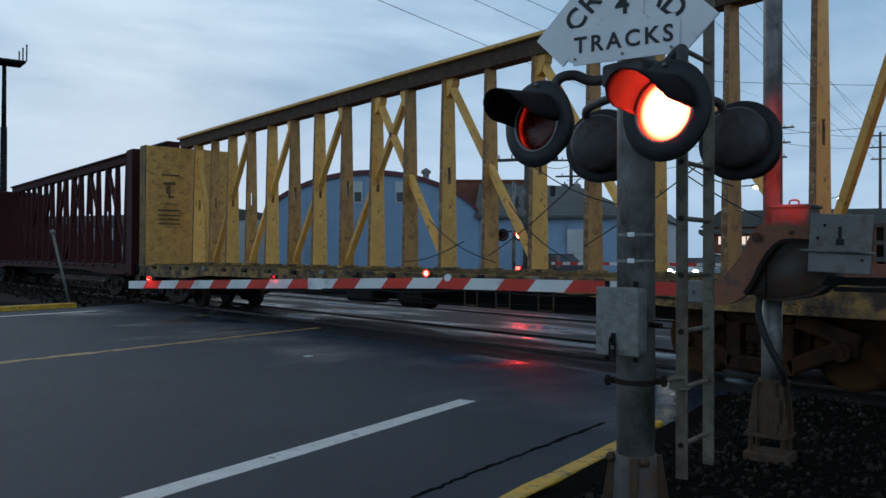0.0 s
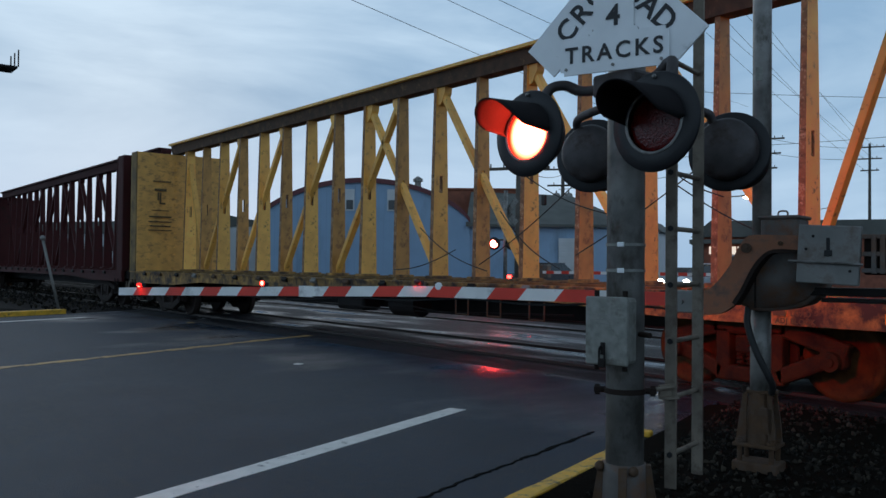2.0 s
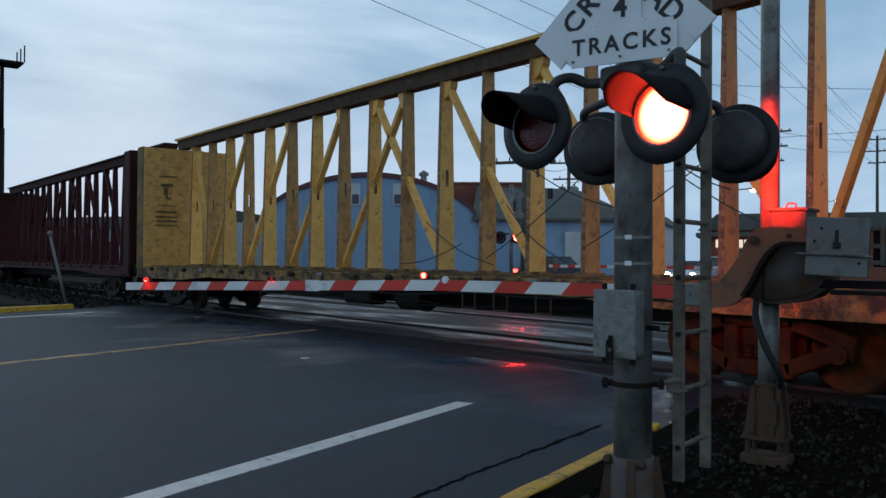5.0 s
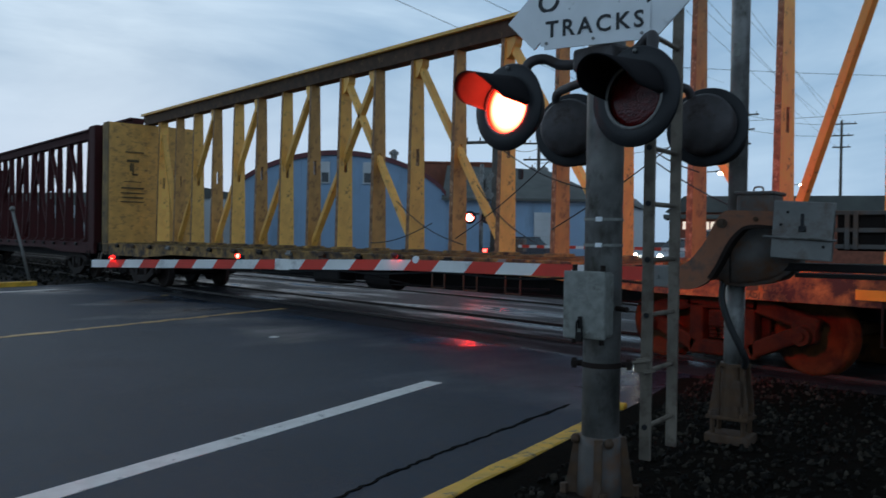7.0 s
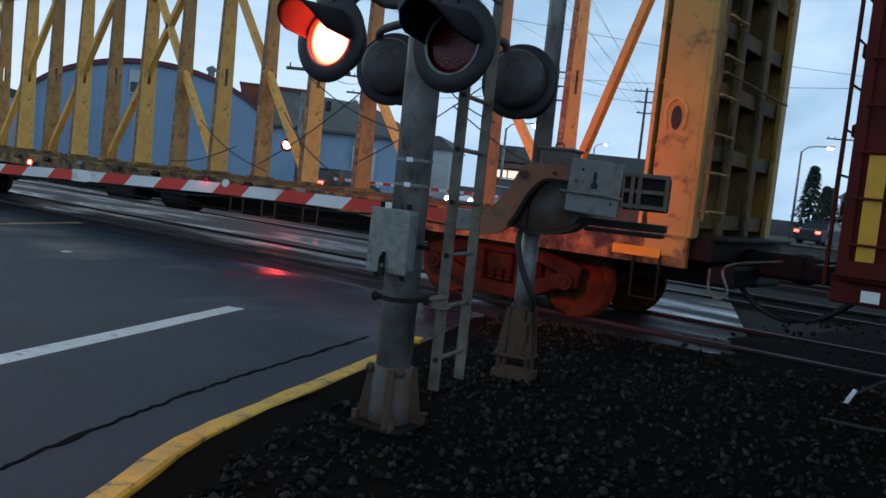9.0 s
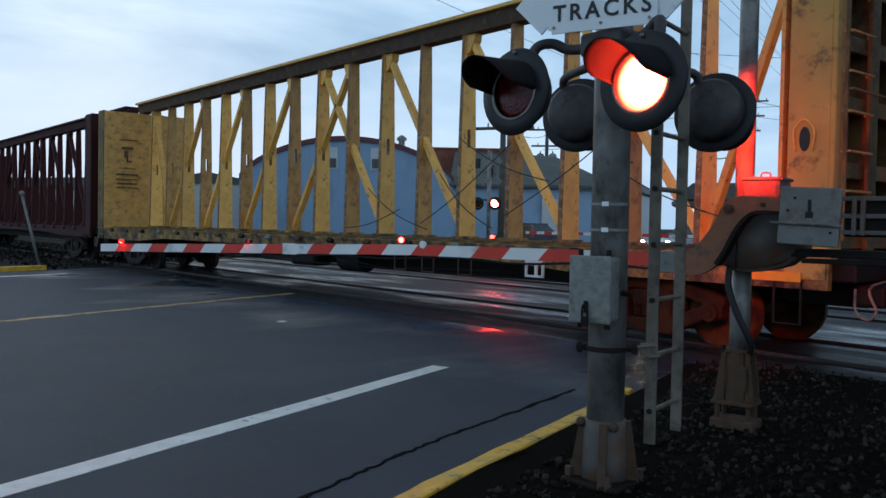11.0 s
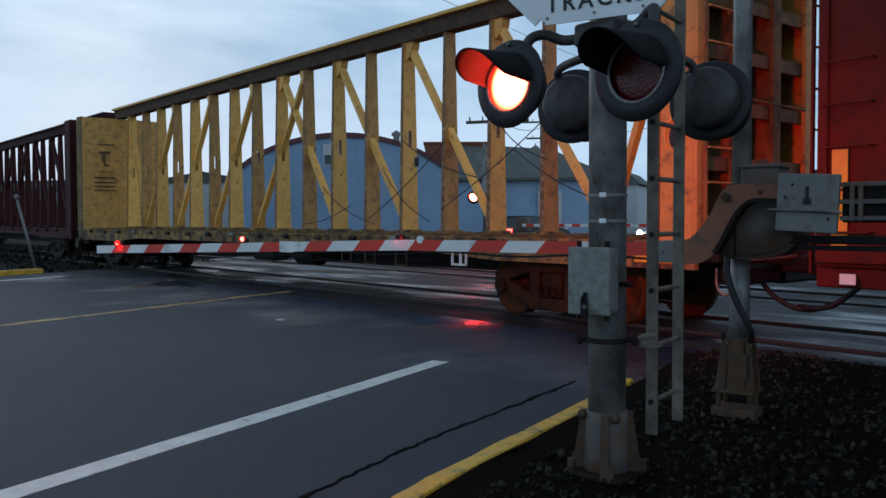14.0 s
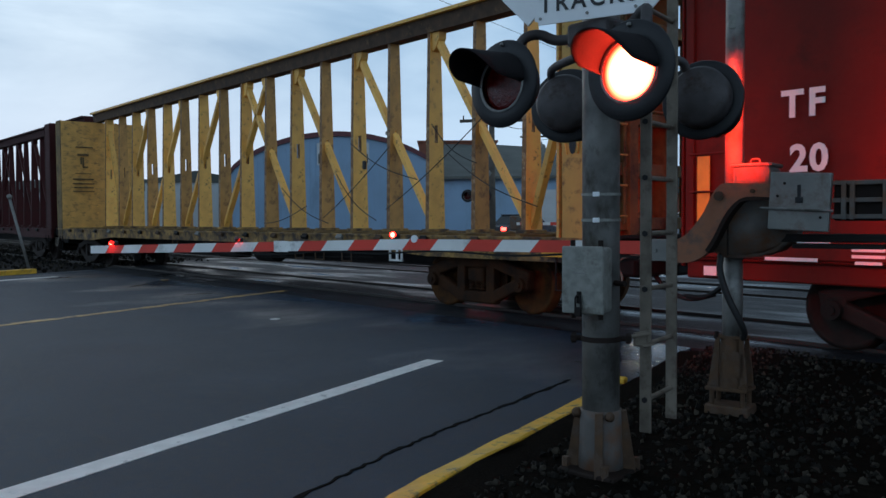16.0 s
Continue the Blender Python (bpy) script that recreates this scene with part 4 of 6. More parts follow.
for dx, dz, r in ((-0.007, 1.468, 0.030), (0.20, 1.495, 0.014)):
    bm = bmesh.new()
    rod(bm, (dx, -0.285, dz), (dx, -0.15, dz), r, seg=14)
    rod(bm, (dx, -0.295, dz), (dx, -0.262, dz), r * 0.55, seg=6)
    part("pivot_bolt", bm, M_RUSTY, lever)
bm = bmesh.new()
box(bm, (-0.385, ARM_Y, 1.120), (0.16, 0.075, 0.145), 0, 0.008)
for dx in (-0.43, -0.34):
    rod(bm, (dx, ARM_Y - 0.05, 1.12), (dx, ARM_Y + 0.05, 1.12), 0.016, seg=6)
part("arm_socket", bm, M_CW, gate, "pale bolted socket that holds the arm")
bm = bmesh.new()
box(bm, (0.480, -0.295, 1.425), (0.342, 0.05, 0.345), 0, 0.008, 3)
cw = part("counterweight", bm, M_CW, gate, "grey weathered steel counterweight plate")
bm = bmesh.new()
box(bm, (0.482, -0.3215, 1.475), (0.020, 0.008, 0.10), 0, 0.003)
box(bm, (0.482, -0.3225, 1.435), (0.044, 0.008, 0.035), 0, 0.003)
rod(bm, (0.482, -0.335, 1.435), (0.482, -0.29, 1.435), 0.020, seg=6)
part("slot_bolt", bm, M_BLACK, cw, "slotted bolt in the counterweight")
for dx, dz in ((0.36, 1.46), (0.40, 1.535), (0.60, 1.33)):
    bm = bmesh.new()
    rod(bm, (dx, -0.326, dz), (dx, -0.31, dz), 0.009, seg=6)
    part("screw", bm, M_STEEL_D, cw)
bm = bmesh.new()
rod(bm, (0.262, -0.335, 1.390), (0.672, -0.335, 1.367), 0.008, seg=8)
part("tie_rod", bm, M_GALV, cw)
bm = bmesh.new()
box(bm, (0.80, -0.21, 1.42), (0.28, 0.10, 0.22), 0, 0.01)
part("counterweight_block", bm, M_IRON_D, gate, "dull stacked iron weights")
bm = bmesh.new()
for zz in (1.335, 1.43, 1.53):
    box(bm, (0.80, -0.285, zz), (0.29, 0.03, 0.026), 0, 0.004)
for xx in (0.72, 0.765, 0.935):
    box(bm, (xx, -0.29, 1.43), (0.026, 0.032, 0.225), 0, 0.004)
part("weight_frame", bm, M_GATE, gate, "open frame of flat bars round the weights")
bm = bmesh.new()
box(bm, (0.62, -0.10, 1.205), (0.62, 0.12, 0.05), 0, 0.008)
box(bm, (0.66, -0.08, 1.155), (0.5, 0.2, 0.025), 0, 0.005)
part("support_frame", bm, M_STEEL_D, gate, "dark angle frame behind the weights")
bm = bmesh.new()
sweep(bm, arc_pts([(-0.04, -0.12, 1.10), (-0.035, -0.15, 0.98), (0.02, -0.16, 0.82), (0.085, -0.14, 0.68), (0.105, -0.10, 0.60), (0.09, -0.07, 0.55)], 6), 0.022, 8)
part("cable", bm, M_CABLE, gate, "black rubber cable", smooth=True)
# the striped arm in two spans, with a joint; each stripe is a piece

def arm_mid(s):
    """Height of the arm's axis, s metres out from the pivot: the outer span droops."""
    return 1.136 - 0.003 * s - 0.0235 * max(0.0, s - 2.6)


def arm_half(s):
    return 0.045 - 0.0004 * s


ARM_TIP = 7.02
bm = bmesh.new()
for s0, s1 in ((0.34, 4.0), (3.9, ARM_TIP)):
    n = 8
    for k in range(n):
        a, b = s0 + (s1 - s0) * k / n, s0 + (s1 - s0) * (k + 1) / n
        vs = []
        for s in (a, b):
            h = arm_half(s) * 0.96
            vs.append([bm.verts.new((-s, ARM_Y + dy, arm_mid(s) + dz)) for dy, dz in ((-0.017, -h), (0.02, -h), (0.02, h), (-0.017, h))])
        for i in range(4):
            j = (i + 1) % 4
            bm.faces.new((vs[0][i], vs[0][j], vs[1][j], vs[1][i]))
bmesh.ops.recalc_face_normals(bm, faces=bm.faces)
arm = part("gate_arm", bm, M_WSTRIPE, gate, "long white fibreglass gate arm with red stripes")
SKEW = 0.08
marks = []
for k in range(11):
    outer = 6.692 - 0.5935 * k
    marks.append((ARM_TIP if k == 0 else outer + 0.3135, outer, False))
    marks.append((outer, outer - 0.28, True))
for a, b, is_red in marks:
    bm = bmesh.new()
    front, back = [], []
    for s, h in ((a, -1), (b, -1), (b, 1), (a, 1)):
        sk = s + (SKEW / 2 if h < 0 else -SKEW / 2)
        sk = min(ARM_TIP, max(0.345, sk))
        z = arm_mid(sk) + h * arm_half(sk)
        front.append(bm.verts.new((-sk, ARM_Y - 0.020, z)))
        back.append(bm.verts.new((-sk, ARM_Y - 0.0165, z)))
    bm.faces.new(front)
    for i in range(4):
        j = (i + 1) % 4
        bm.faces.new((front[j], front[i], back[i], back[j]))
    bmesh.ops.recalc_face_normals(bm, faces=bm.faces)
    part("stripe", bm, M_RSTRIPE if is_red else M_WSTRIPE, arm, "red reflective stripe" if is_red else "white reflective stripe")
bm = bmesh.new()
box(bm, (-3.98, ARM_Y - 0.021, arm_mid(3.98)), (0.18, 0.004, 0.10), 0)
for dx in (-0.06, 0.0, 0.06):
    rod(bm, (-3.98 + dx, ARM_Y - 0.03, arm_mid(3.98)), (-3.98 + dx, ARM_Y, arm_mid(3.98)), 0.008, seg=6)
part("arm_splice", bm, M_WSTRIPE, arm, "bolted joint plate of the arm")
bm = bmesh.new()
sweep(bm, [(-s, ARM_Y + 0.005, arm_mid(s) - arm_half(s) - 0.018 - 0.012 * math.sin(s * 5.0)) for s in np.linspace(0.5, 4.4, 36)], 0.008, 6)
part("arm_cable", bm, M_CABLE, arm, "thin cable under the arm")


def arm_light(s, first, steady):
    z = arm_mid(s) + arm_half(s)
    bm = bmesh.new()
    box(bm, (0, 0, 0.022), (0.055, 0.05, 0.045), 0, 0.01)
    rod(bm, (0, 0, 0.0), (0, 0, 0.01), 0.03, seg=12)
    body = part("arm_light", bm, M_BLACK, arm, "small red warning light on the arm", pose(-s, ARM_Y, z))
    if steady:
        bm = bmesh.new()
        lathe(bm, [(0.001, 0.02), (0.022, 0.016), (0.034, 0.0), (0.022, -0.016), (0.001, -0.02)], pose(0, -0.045, 0.045, 90), 16)
        bmesh.ops.scale(bm, vec=(1.1, 1, 0.65), verts=bm.verts)
        bmesh.ops.recalc_face_normals(bm, faces=bm.faces)
        part("lens", bm, M_SMALL_ON, body, "lit red lens", smooth=True)
    else:
        two_face_lens("lens", 0.036, M_SMALL_ON, body, pose(0, -0.04, 0.035), first, "small flashing red lens", 0.0, 0.62)
    return body


arm_light(6.58, False, True)
arm_light(4.555, False, False)
arm_light(2.657, True, False)
bm = bmesh.new()
rod(bm, (-2.45, ARM_Y - 0.03, arm_mid(2.4) + 0.045), (-2.45, ARM_Y - 0.01, arm_mid(2.4) + 0.045), 0.03, seg=14)
part("arm_clip", bm, M_SIGN, arm, "white round clip on the arm")


# ---- train ----
SHIFT = [(0, 0), (7.4, 0), (8.0, -0.03), (8.5, -0.11), (9.0, -0.27), (9.5, -0.47), (10.0, -0.68), (10.2, -0.77), (11.2, -1.2), (12.3, -1.66), (12.5, -1.75), (13.0, -2.00), (13.5, -2.28), (14.0, -2.57), (14.5, -2.87), (15.0, -3.19), (15.5, -3.54), (16.0, -3.94)]
WHEEL_R = 0.42


def rolling(ob, at):
    """The wheelset turns as the train goes."""
    MOVERS.append((ob, [(t, at @ pose(0, 0, 0, 0, math.degrees(s / WHEEL_R), 0)) for t, s in SHIFT]))


def wheelset_mesh():
    bm = bmesh.new()
    for q in (-1, 1):
        ax = pose(0, q * 0.75, 0, 90)
        lathe(bm, [(0.001, 0.09 * q), (0.10, 0.085 * q), (0.12, 0.05 * q), (0.20, 0.025 * q), (0.33, 0.03 * q), (0.36, 0.062 * q), (WHEEL_R - 0.004, 0.065 * q), (WHEEL_R, -0.03 * q), (WHEEL_R + 0.025, -0.045 * q), (WHEEL_R + 0.02, -0.07 * q), (0.34, -0.06 * q), (0.1, -0.03 * q)], ax @ pose(0, 0, 0, 180), 40)
    rod(bm, (0, -0.72, 0), (0, 0.72, 0), 0.08, seg=16)
    for k in range(6):
        a = k * math.tau / 6
        for q in (-1, 1):
            rod(bm, (0.06 * math.cos(a), q * 0.83, 0.06 * math.sin(a)), (0.06 * math.cos(a), q * 0.85, 0.06 * math.sin(a)), 0.012, seg=6)
    bmesh.ops.recalc_face_normals(bm, faces=bm.faces)
    return bm


def bogie(car, x, moving=True, iron=M_TRUCK):
    """A three-piece freight truck with two wheelsets."""
    tr = part("truck", bolster(), iron, car, "rusty cast freight truck", pose(x, 0, 0))
    for q in (-1, 1):
        bm = bmesh.new()
        # top bar, bottom bar, pedestal ends and the columns between the windows
        yc, th = q * 0.99, 0.14
        for (xa, za), (xb, zb), w in (((-1.02, 0.53), (-0.40, 0.70), 0.17), ((-0.40, 0.71), (0.40, 0.71), 0.17), ((0.40, 0.70), (1.02, 0.53), 0.17), ((-0.84, 0.42), (-0.36, 0.22), 0.17), ((-0.36, 0.20), (0.36, 0.20), 0.17), ((0.36, 0.22), (0.84, 0.42), 0.17)):
            d = math.hypot(xb - xa, zb - za)
            box(bm, ((xa + xb) / 2, yc, (za + zb) / 2), (d + 0.10, th, w), 0, 0.03, -math.degrees(math.atan2(zb - za, xb - xa)))
        for xx in (-0.31, 0.31):
            box(bm, (xx, yc, 0.46), (0.17, th, 0.46), 0, 0.02)
        for xx in (-0.92, 0.92):
            box(bm, (xx, yc, 0.47), (0.28, th + 0.02, 0.26), 0, 0.05)
            rod(bm, (xx, q * 1.02, 0.42), (xx, q * 1.12, 0.42), 0.11, 0.095, 16)
            rod(bm, (xx, q * 1.11, 0.42), (xx, q * 1.14, 0.42), 0.05, 0.045, 12)
        part("side_frame", bm, iron, tr, "rust-brown cast side frame")
        for xx in (-0.12, 0.0, 0.12):
            bm = bmesh.new()
            coil = [(r, h + 0.045 * k) for k in range(7) for r, h in ((0.04, 0.30), (0.06, 0.312), (0.04, 0.325))]
            lathe(bm, coil, pose(xx, q * 1.0, 0), 10)
            part("spring", bm, iron, tr)
    for xx in (-0.90, 0.90):
        at = pose(xx, 0, WHEEL_R)
        ws = part("wheelset", wheelset_mesh(), M_WHEEL if iron is M_TRUCK else iron, tr, "worn steel wheels on an axle", at, True)
        if moving:
            rolling(ws, at)
    return tr


def bolster():
    bm = bmesh.new()
    box(bm, (0, 0, 0.52), (0.34, 2.1, 0.20), 0, 0.03)
    box(bm, (0, 0, 0.68), (0.45, 0.6, 0.12), 0, 0.03)
    for q in (-1, 1):
        box(bm, (q * 0.45, 0, 0.36), (0.10, 1.7, 0.12), 0, 0.02)
        # plate added behind each side frame to put dark behind its windows
        box(bm, (0, q * 0.86, 0.46), (0.95, 0.05, 0.42), 0, 0.02)
    return bm


def xprism(bm, pts, x0, x1):
    """A bar along x with an outline in y and z."""
    a = [bm.verts.new((x0, y, z)) for y, z in pts]
    b = [bm.verts.new((x1, y, z)) for y, z in pts]
    bm.faces.new(a)
    bm.faces.new(list(reversed(b)))
    for i in range(len(pts)):
        j = (i + 1) % len(pts)
        bm.faces.new((a[j], a[i], b[i], b[j]))
    bmesh.ops.recalc_face_normals(bm, faces=bm.faces)
    return bm


def centerbeam(x_left, x_right, col0, step, paint, col_paint, panel, label, near):
    """A centre-beam lumber car with bulkheads, columns, diagonals and a top chord; x_left and x_right are its bulkheads' inner faces."""
    car = empty("centerbeam_car", pose(0, TRACK_Y, 0), label, "freight car", "train")
    xm, ln = (x_left + x_right) / 2, x_right - x_left
    MOVERS.append((car, [(t, pose(s, TRACK_Y, 0)) for t, s in SHIFT]))
    deck_z, top_z, hw = 1.07, 4.77, 1.28
    bm = bmesh.new()
    box(bm, (xm, 0, deck_z - 0.04), (ln + 1.0, 2 * hw - 0.12, 0.08))
    deck = part("deck", bm, M_DARKYEL if near else paint, car, "dirty slatted steel deck")
    bm = bmesh.new()
    box(bm, (0, 0, 0), (0.09, 2 * hw - 0.2, 0.05))
    slat = part("deck_slat", bm, M_DARKYEL if near else paint, deck, "", pose(x_left + 0.3, 0, deck_z + 0.015))
    for k in range(1, int(ln / step * 2)):
        share("deck_slat", slat.data, deck, pose(x_left + 0.3 + k * step / 2, 0, deck_z + 0.015))
    for q in (-1, 1):
        bm = bmesh.new()
        y = q * (hw - 0.05)
        # a fish-bellied sill, deeper amidships
        outl = [(x_left - 0.55, deck_z), (x_left - 0.55, deck_z - 0.30), (x_left + 2.6, deck_z - 0.30), (x_left + 4.4, deck_z - 0.20), (x_right - 4.4, deck_z - 0.20), (x_right - 2.6, deck_z - 0.30), (x_right + 0.55, deck_z - 0.30), (x_right + 0.55, deck_z)]
        prism(bm, outl, y - 0.04, y + 0.04)
        box(bm, (xm, y, deck_z + 0.0), (ln + 1.1, 0.13, 0.03), 0)
        side = part("side_sill", bm, M_SILL if near else paint, car, "dented grimy yellow side sill" if near else "maroon side sill")
        if q < 0:
            kk, i = x_left + 0.7, 0
            while kk < x_right - 0.4:
                bm = bmesh.new()
                box(bm, (kk, y - 0.05, deck_z - 0.04), (0.16, 0.06, 0.10), 0, 0.012)
                rod(bm, (kk - 0.09, y - 0.075, deck_z - 0.05), (kk + 0.09, y - 0.075, deck_z - 0.05), 0.028, seg=8)
                part("winch", bm, (M_STEEL_D, M_RUSTY, M_STEEL_D, M_CW, M_RUSTY)[i % 5] if near else M_STEEL_D, side)
                kk += step
                i += 1
    bm = bmesh.new()
    box(bm, (xm, 0, deck_z - 0.30), (ln + 1.0, 0.5, 0.45), 0, 0.02)
    part("centre_sill", bm, M_STEEL_D, car, "dark centre sill under the deck")
    # web colour: rust, with the shade under the chord's lip painted in
    chord = []
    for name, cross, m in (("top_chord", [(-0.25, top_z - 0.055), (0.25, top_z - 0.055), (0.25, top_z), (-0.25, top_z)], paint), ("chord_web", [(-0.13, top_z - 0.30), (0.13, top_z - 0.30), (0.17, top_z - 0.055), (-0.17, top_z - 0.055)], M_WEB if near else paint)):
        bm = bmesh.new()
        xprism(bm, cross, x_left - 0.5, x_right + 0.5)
        chord.append(part(name, bm, m, car if not chord else chord[0], "heavy top chord of the centre beam" if not chord else "rusty web under the chord, shade painted into its colour"))
    # columns taper towards the top and have a slot through the web
    bm = bmesh.new()
    z_rows = (deck_z - 0.02, 2.62, 2.92, top_z - 0.2)
    w_rows = (0.178, 0.150, 0.147, 0.108) if near else (0.170, 0.125, 0.120, 0.080)
    d_rows = (0.048, 0.043, 0.042, 0.038)
    grid_f = [[[bm.verts.new((q * d, fx * w, z)) for fx in (-1, -0.22, 0.22, 1)] for z, w, d in zip(z_rows, w_rows, d_rows)] for q in (-1, 1)]
    f0, f1 = grid_f
    for j in range(3):
        for i in range(3):
            if (i, j) != (1, 1):
                bm.faces.new((f0[j][i], f0[j][i + 1], f0[j + 1][i + 1], f0[j + 1][i]))
                bm.faces.new((f1[j][i + 1], f1[j][i], f1[j + 1][i], f1[j + 1][i + 1]))
        bm.faces.new((f0[j][0], f0[j + 1][0], f1[j + 1][0], f1[j][0]))
        bm.faces.new((f0[j][3], f1[j][3], f1[j + 1][3], f0[j + 1][3]))
    for i in range(3):
        bm.faces.new((f0[3][i], f0[3][i + 1], f1[3][i + 1], f1[3][i]))
        bm.faces.new((f0[0][i + 1], f0[0][i], f1[0][i], f1[0][i + 1]))
    for (ja, ia), (jb, ib) in (((1, 1), (1, 2)), ((1, 2), (2, 2)), ((2, 2), (2, 1)), ((2, 1), (1, 1))):
        bm.faces.new((f0[ja][ia], f0[jb][ib], f1[jb][ib], f1[ja][ia]))
    bmesh.ops.recalc_face_normals(bm, faces=bm.faces)
    for f in bm.faces:
        f.material_index = 1 if abs(f.normal.y) > 0.7 and near else 0
    col_mesh = bpy.data.meshes.new("column")
    bm.to_mesh(col_mesh)
    bm.free()
    col_mesh.materials.append(col_paint)
    col_mesh.materials.append(M_EDGE)
    n0 = int((col0 - x_left - 0.3) / step)
    xs = [col0 + step * k for k in range(-n0, 40) if col0 + step * k < x_right - 0.8]
    # every second column of the near car takes a darker tan paint
    dark_mesh = col_mesh.copy()
    if near:
        dark_mesh.materials[0] = M_YELD
    for x in xs:
        odd = round((x - col0) / step) % 2
        share("column", dark_mesh if odd else col_mesh, car, Matrix.Translation((x, 0, 0)) @ Matrix.Diagonal((1, 0.92 if odd else 1.03, 1, 1)))
    for x in xs:
        bm = bmesh.new()
        box(bm, (x, 0, deck_z + 0.05), (0.22, 0.46, 0.07), 0, 0.02)
        part("column_foot", bm, M_SILL if near else col_paint, car)

    def diagonal(xa, za, xb, zb):
        bm = bmesh.new()
        d = math.hypot(xb - xa, zb - za)
        box(bm, ((xa + xb) / 2, 0, (za + zb) / 2), (d, 0.13, 0.095), 0, 0.01, -math.degrees(math.atan2(zb - za, xb - xa)))
        dg = part("diagonal", bm, col_paint, car)
        bm = bmesh.new()
        gx, sx = (xb, -1) if zb > za else (xa, 1)
        prism(bm, [(gx - 0.05, hi + 0.06), (gx + sx * 0.24, hi + 0.06), (gx + sx * 0.22, hi - 0.16), (gx + sx * 0.12, hi - 0.34), (gx - 0.05, hi - 0.40)], -0.08, 0.08)
        part("gusset", bm, col_paint, dg)

    lo, hi = deck_z + 0.1, top_z - 0.25
    c = min(xs, key=lambda x: abs(x - col0))
    i0 = xs.index(c)
    x = i0 - 1
    diagonal(xs[i0 - 1], lo, xs[i0 + 1], hi)
    while x - 2 >= 0:
        diagonal(xs[x - 2], lo, xs[x], hi)
        x -= 2
    diagonal(x_left + 0.4, hi, xs[x], lo)
    x = i0
    while x + 2 < len(xs):
        diagonal(xs[x], hi, xs[x + 2], lo)
        x += 2
    diagonal(xs[x], lo, x_right - 0.5, hi)
    # bulkheads
    for s, xi in ((-1, x_left), (1, x_right)):
        bm = bmesh.new()
        box(bm, (xi + s * 0.03, 0, (deck_z + 4.42) / 2), (0.04, 2 * hw, 4.42 - deck_z), 0)
        bh = part("bulkhead", bm, panel, car, "stained end bulkhead, ribbed on its outer side")
        # yellow car: ribs and beams are a darker brown-yellow than its paint
        bulkhead_frame(bh, s, xi, deck_z, hw, paint, M_DARKYEL if near else paint)
        if s < 0 and near:
            stencil = [(0.62, 3.62, 0.52, 0.035), (0.66, 3.38, 0.34, 0.07), (0.66, 2.62, 0.64, 0.045), (0.66, 2.48, 0.66, 0.035), (0.66, 2.36, 0.60, 0.04), (0.66, 2.24, 0.66, 0.03), (0.66, 3.16, 0.05, 0.30), (0.60, 3.00, 0.16, 0.05), (0.72, 3.20, 0.05, 0.22), (0.66, 2.80, 0.5, 0.02)]
            for yy, zz, wy, wz in stencil:
                bm = bmesh.new()
                box(bm, (xi + 0.0545, -yy, zz), (0.004, wy, wz))
                part("stencil_bar", bm, M_STENCIL, bh)
            bm = bmesh.new()
            for k in range(14):
                box(bm, (xi + 0.10, -0.25, deck_z + 0.5 + 0.2 * k), (0.05, 0.06, 0.03))
            part("step_cleats", bm, paint, bh)
        if s > 0 and near:
            # grab irons, oval hand hold and end ladder
            for k in range(8):
                z = 1.35 + 0.38 * k
                bm = bmesh.new()
                sweep(bm, [(xi + 0.60, -1.20, z), (xi + 0.68, -1.20, z), (xi + 0.68, -0.72, z), (xi + 0.60, -0.72, z)], 0.013, 6)
                part("grab_iron", bm, M_BULK, bh)
            bm = bmesh.new()
            sweep(bm, arc_pts([(xi + 0.20, -hw - 0.015, 2.12), (xi + 0.18, -hw - 0.03, 2.32), (xi + 0.28, -hw - 0.03, 2.43), (xi + 0.39, -hw - 0.03, 2.32), (xi + 0.37, -hw - 0.015, 2.12)], 5), 0.010, 8)
            part("hand_hold", bm, paint, bh, smooth=True)
            # no opening here: a black disc paints the dark inside the slot
            bm = bmesh.new()
            lathe(bm, [(0.055, 0.0), (0.055, 0.006), (0.001, 0.006)], pose(xi + 0.285, -hw - 0.006, 2.24, 90) @ Matrix.Diagonal((1, 2.2, 1, 1)), 16)
            part("oval_slot_disc", bm, M_BLACK, bh, "black oval disc, painted for the dark inside the slot")
            bm = bmesh.new()
            sweep(bm, [(xi + 0.62, -1.2, 2.70), (xi + 0.70, -1.2, 2.70), (xi + 0.70, 0.85, 2.66)], 0.014, 6)
            part("hand_rail", bm, M_DARKYEL, bh)
            for yy in (-1.20, -0.72):
                bm = bmesh.new()
                box(bm, (xi + 0.64, yy, 2.75), (0.035, 0.03, 3.0), 0, 0.004)
                part("ladder_stile", bm, M_DARKYEL, bh)
    for s, xi in ((-1, x_left), (1, x_right)):
        bogie(car, xi - s * 1.76, True, M_TRUCK if near and s > 0 else M_IRON_D)
        bm = bmesh.new()
        box(bm, (xi + s * 0.95, 0, 0.86), (0.9, 0.30, 0.28), 0, 0.04)
        box(bm, (xi + s * 1.35, 0.06, 0.86), (0.24, 0.34, 0.32), 0, 0.06)
        part("coupler", bm, M_STEEL_D, car, "dark knuckle coupler")
        bm = bmesh.new()
        box(bm, (xi + s * 0.62, 0, 0.97), (0.30, 2.3, 0.24), 0, 0.02)
        part("end_sill", bm, M_STEEL_D, car)
        bm = bmesh.new()
        sweep(bm, arc_pts([(xi + s * 0.7, -0.35, 0.75), (xi + s * 1.0, -0.36, 0.45), (xi + s * 1.3, -0.3, 0.33), (xi + s * 1.6, -0.2, 0.40)], 6), 0.03, 8)
        part("air_hose", bm, M_CABLE, car, smooth=True)
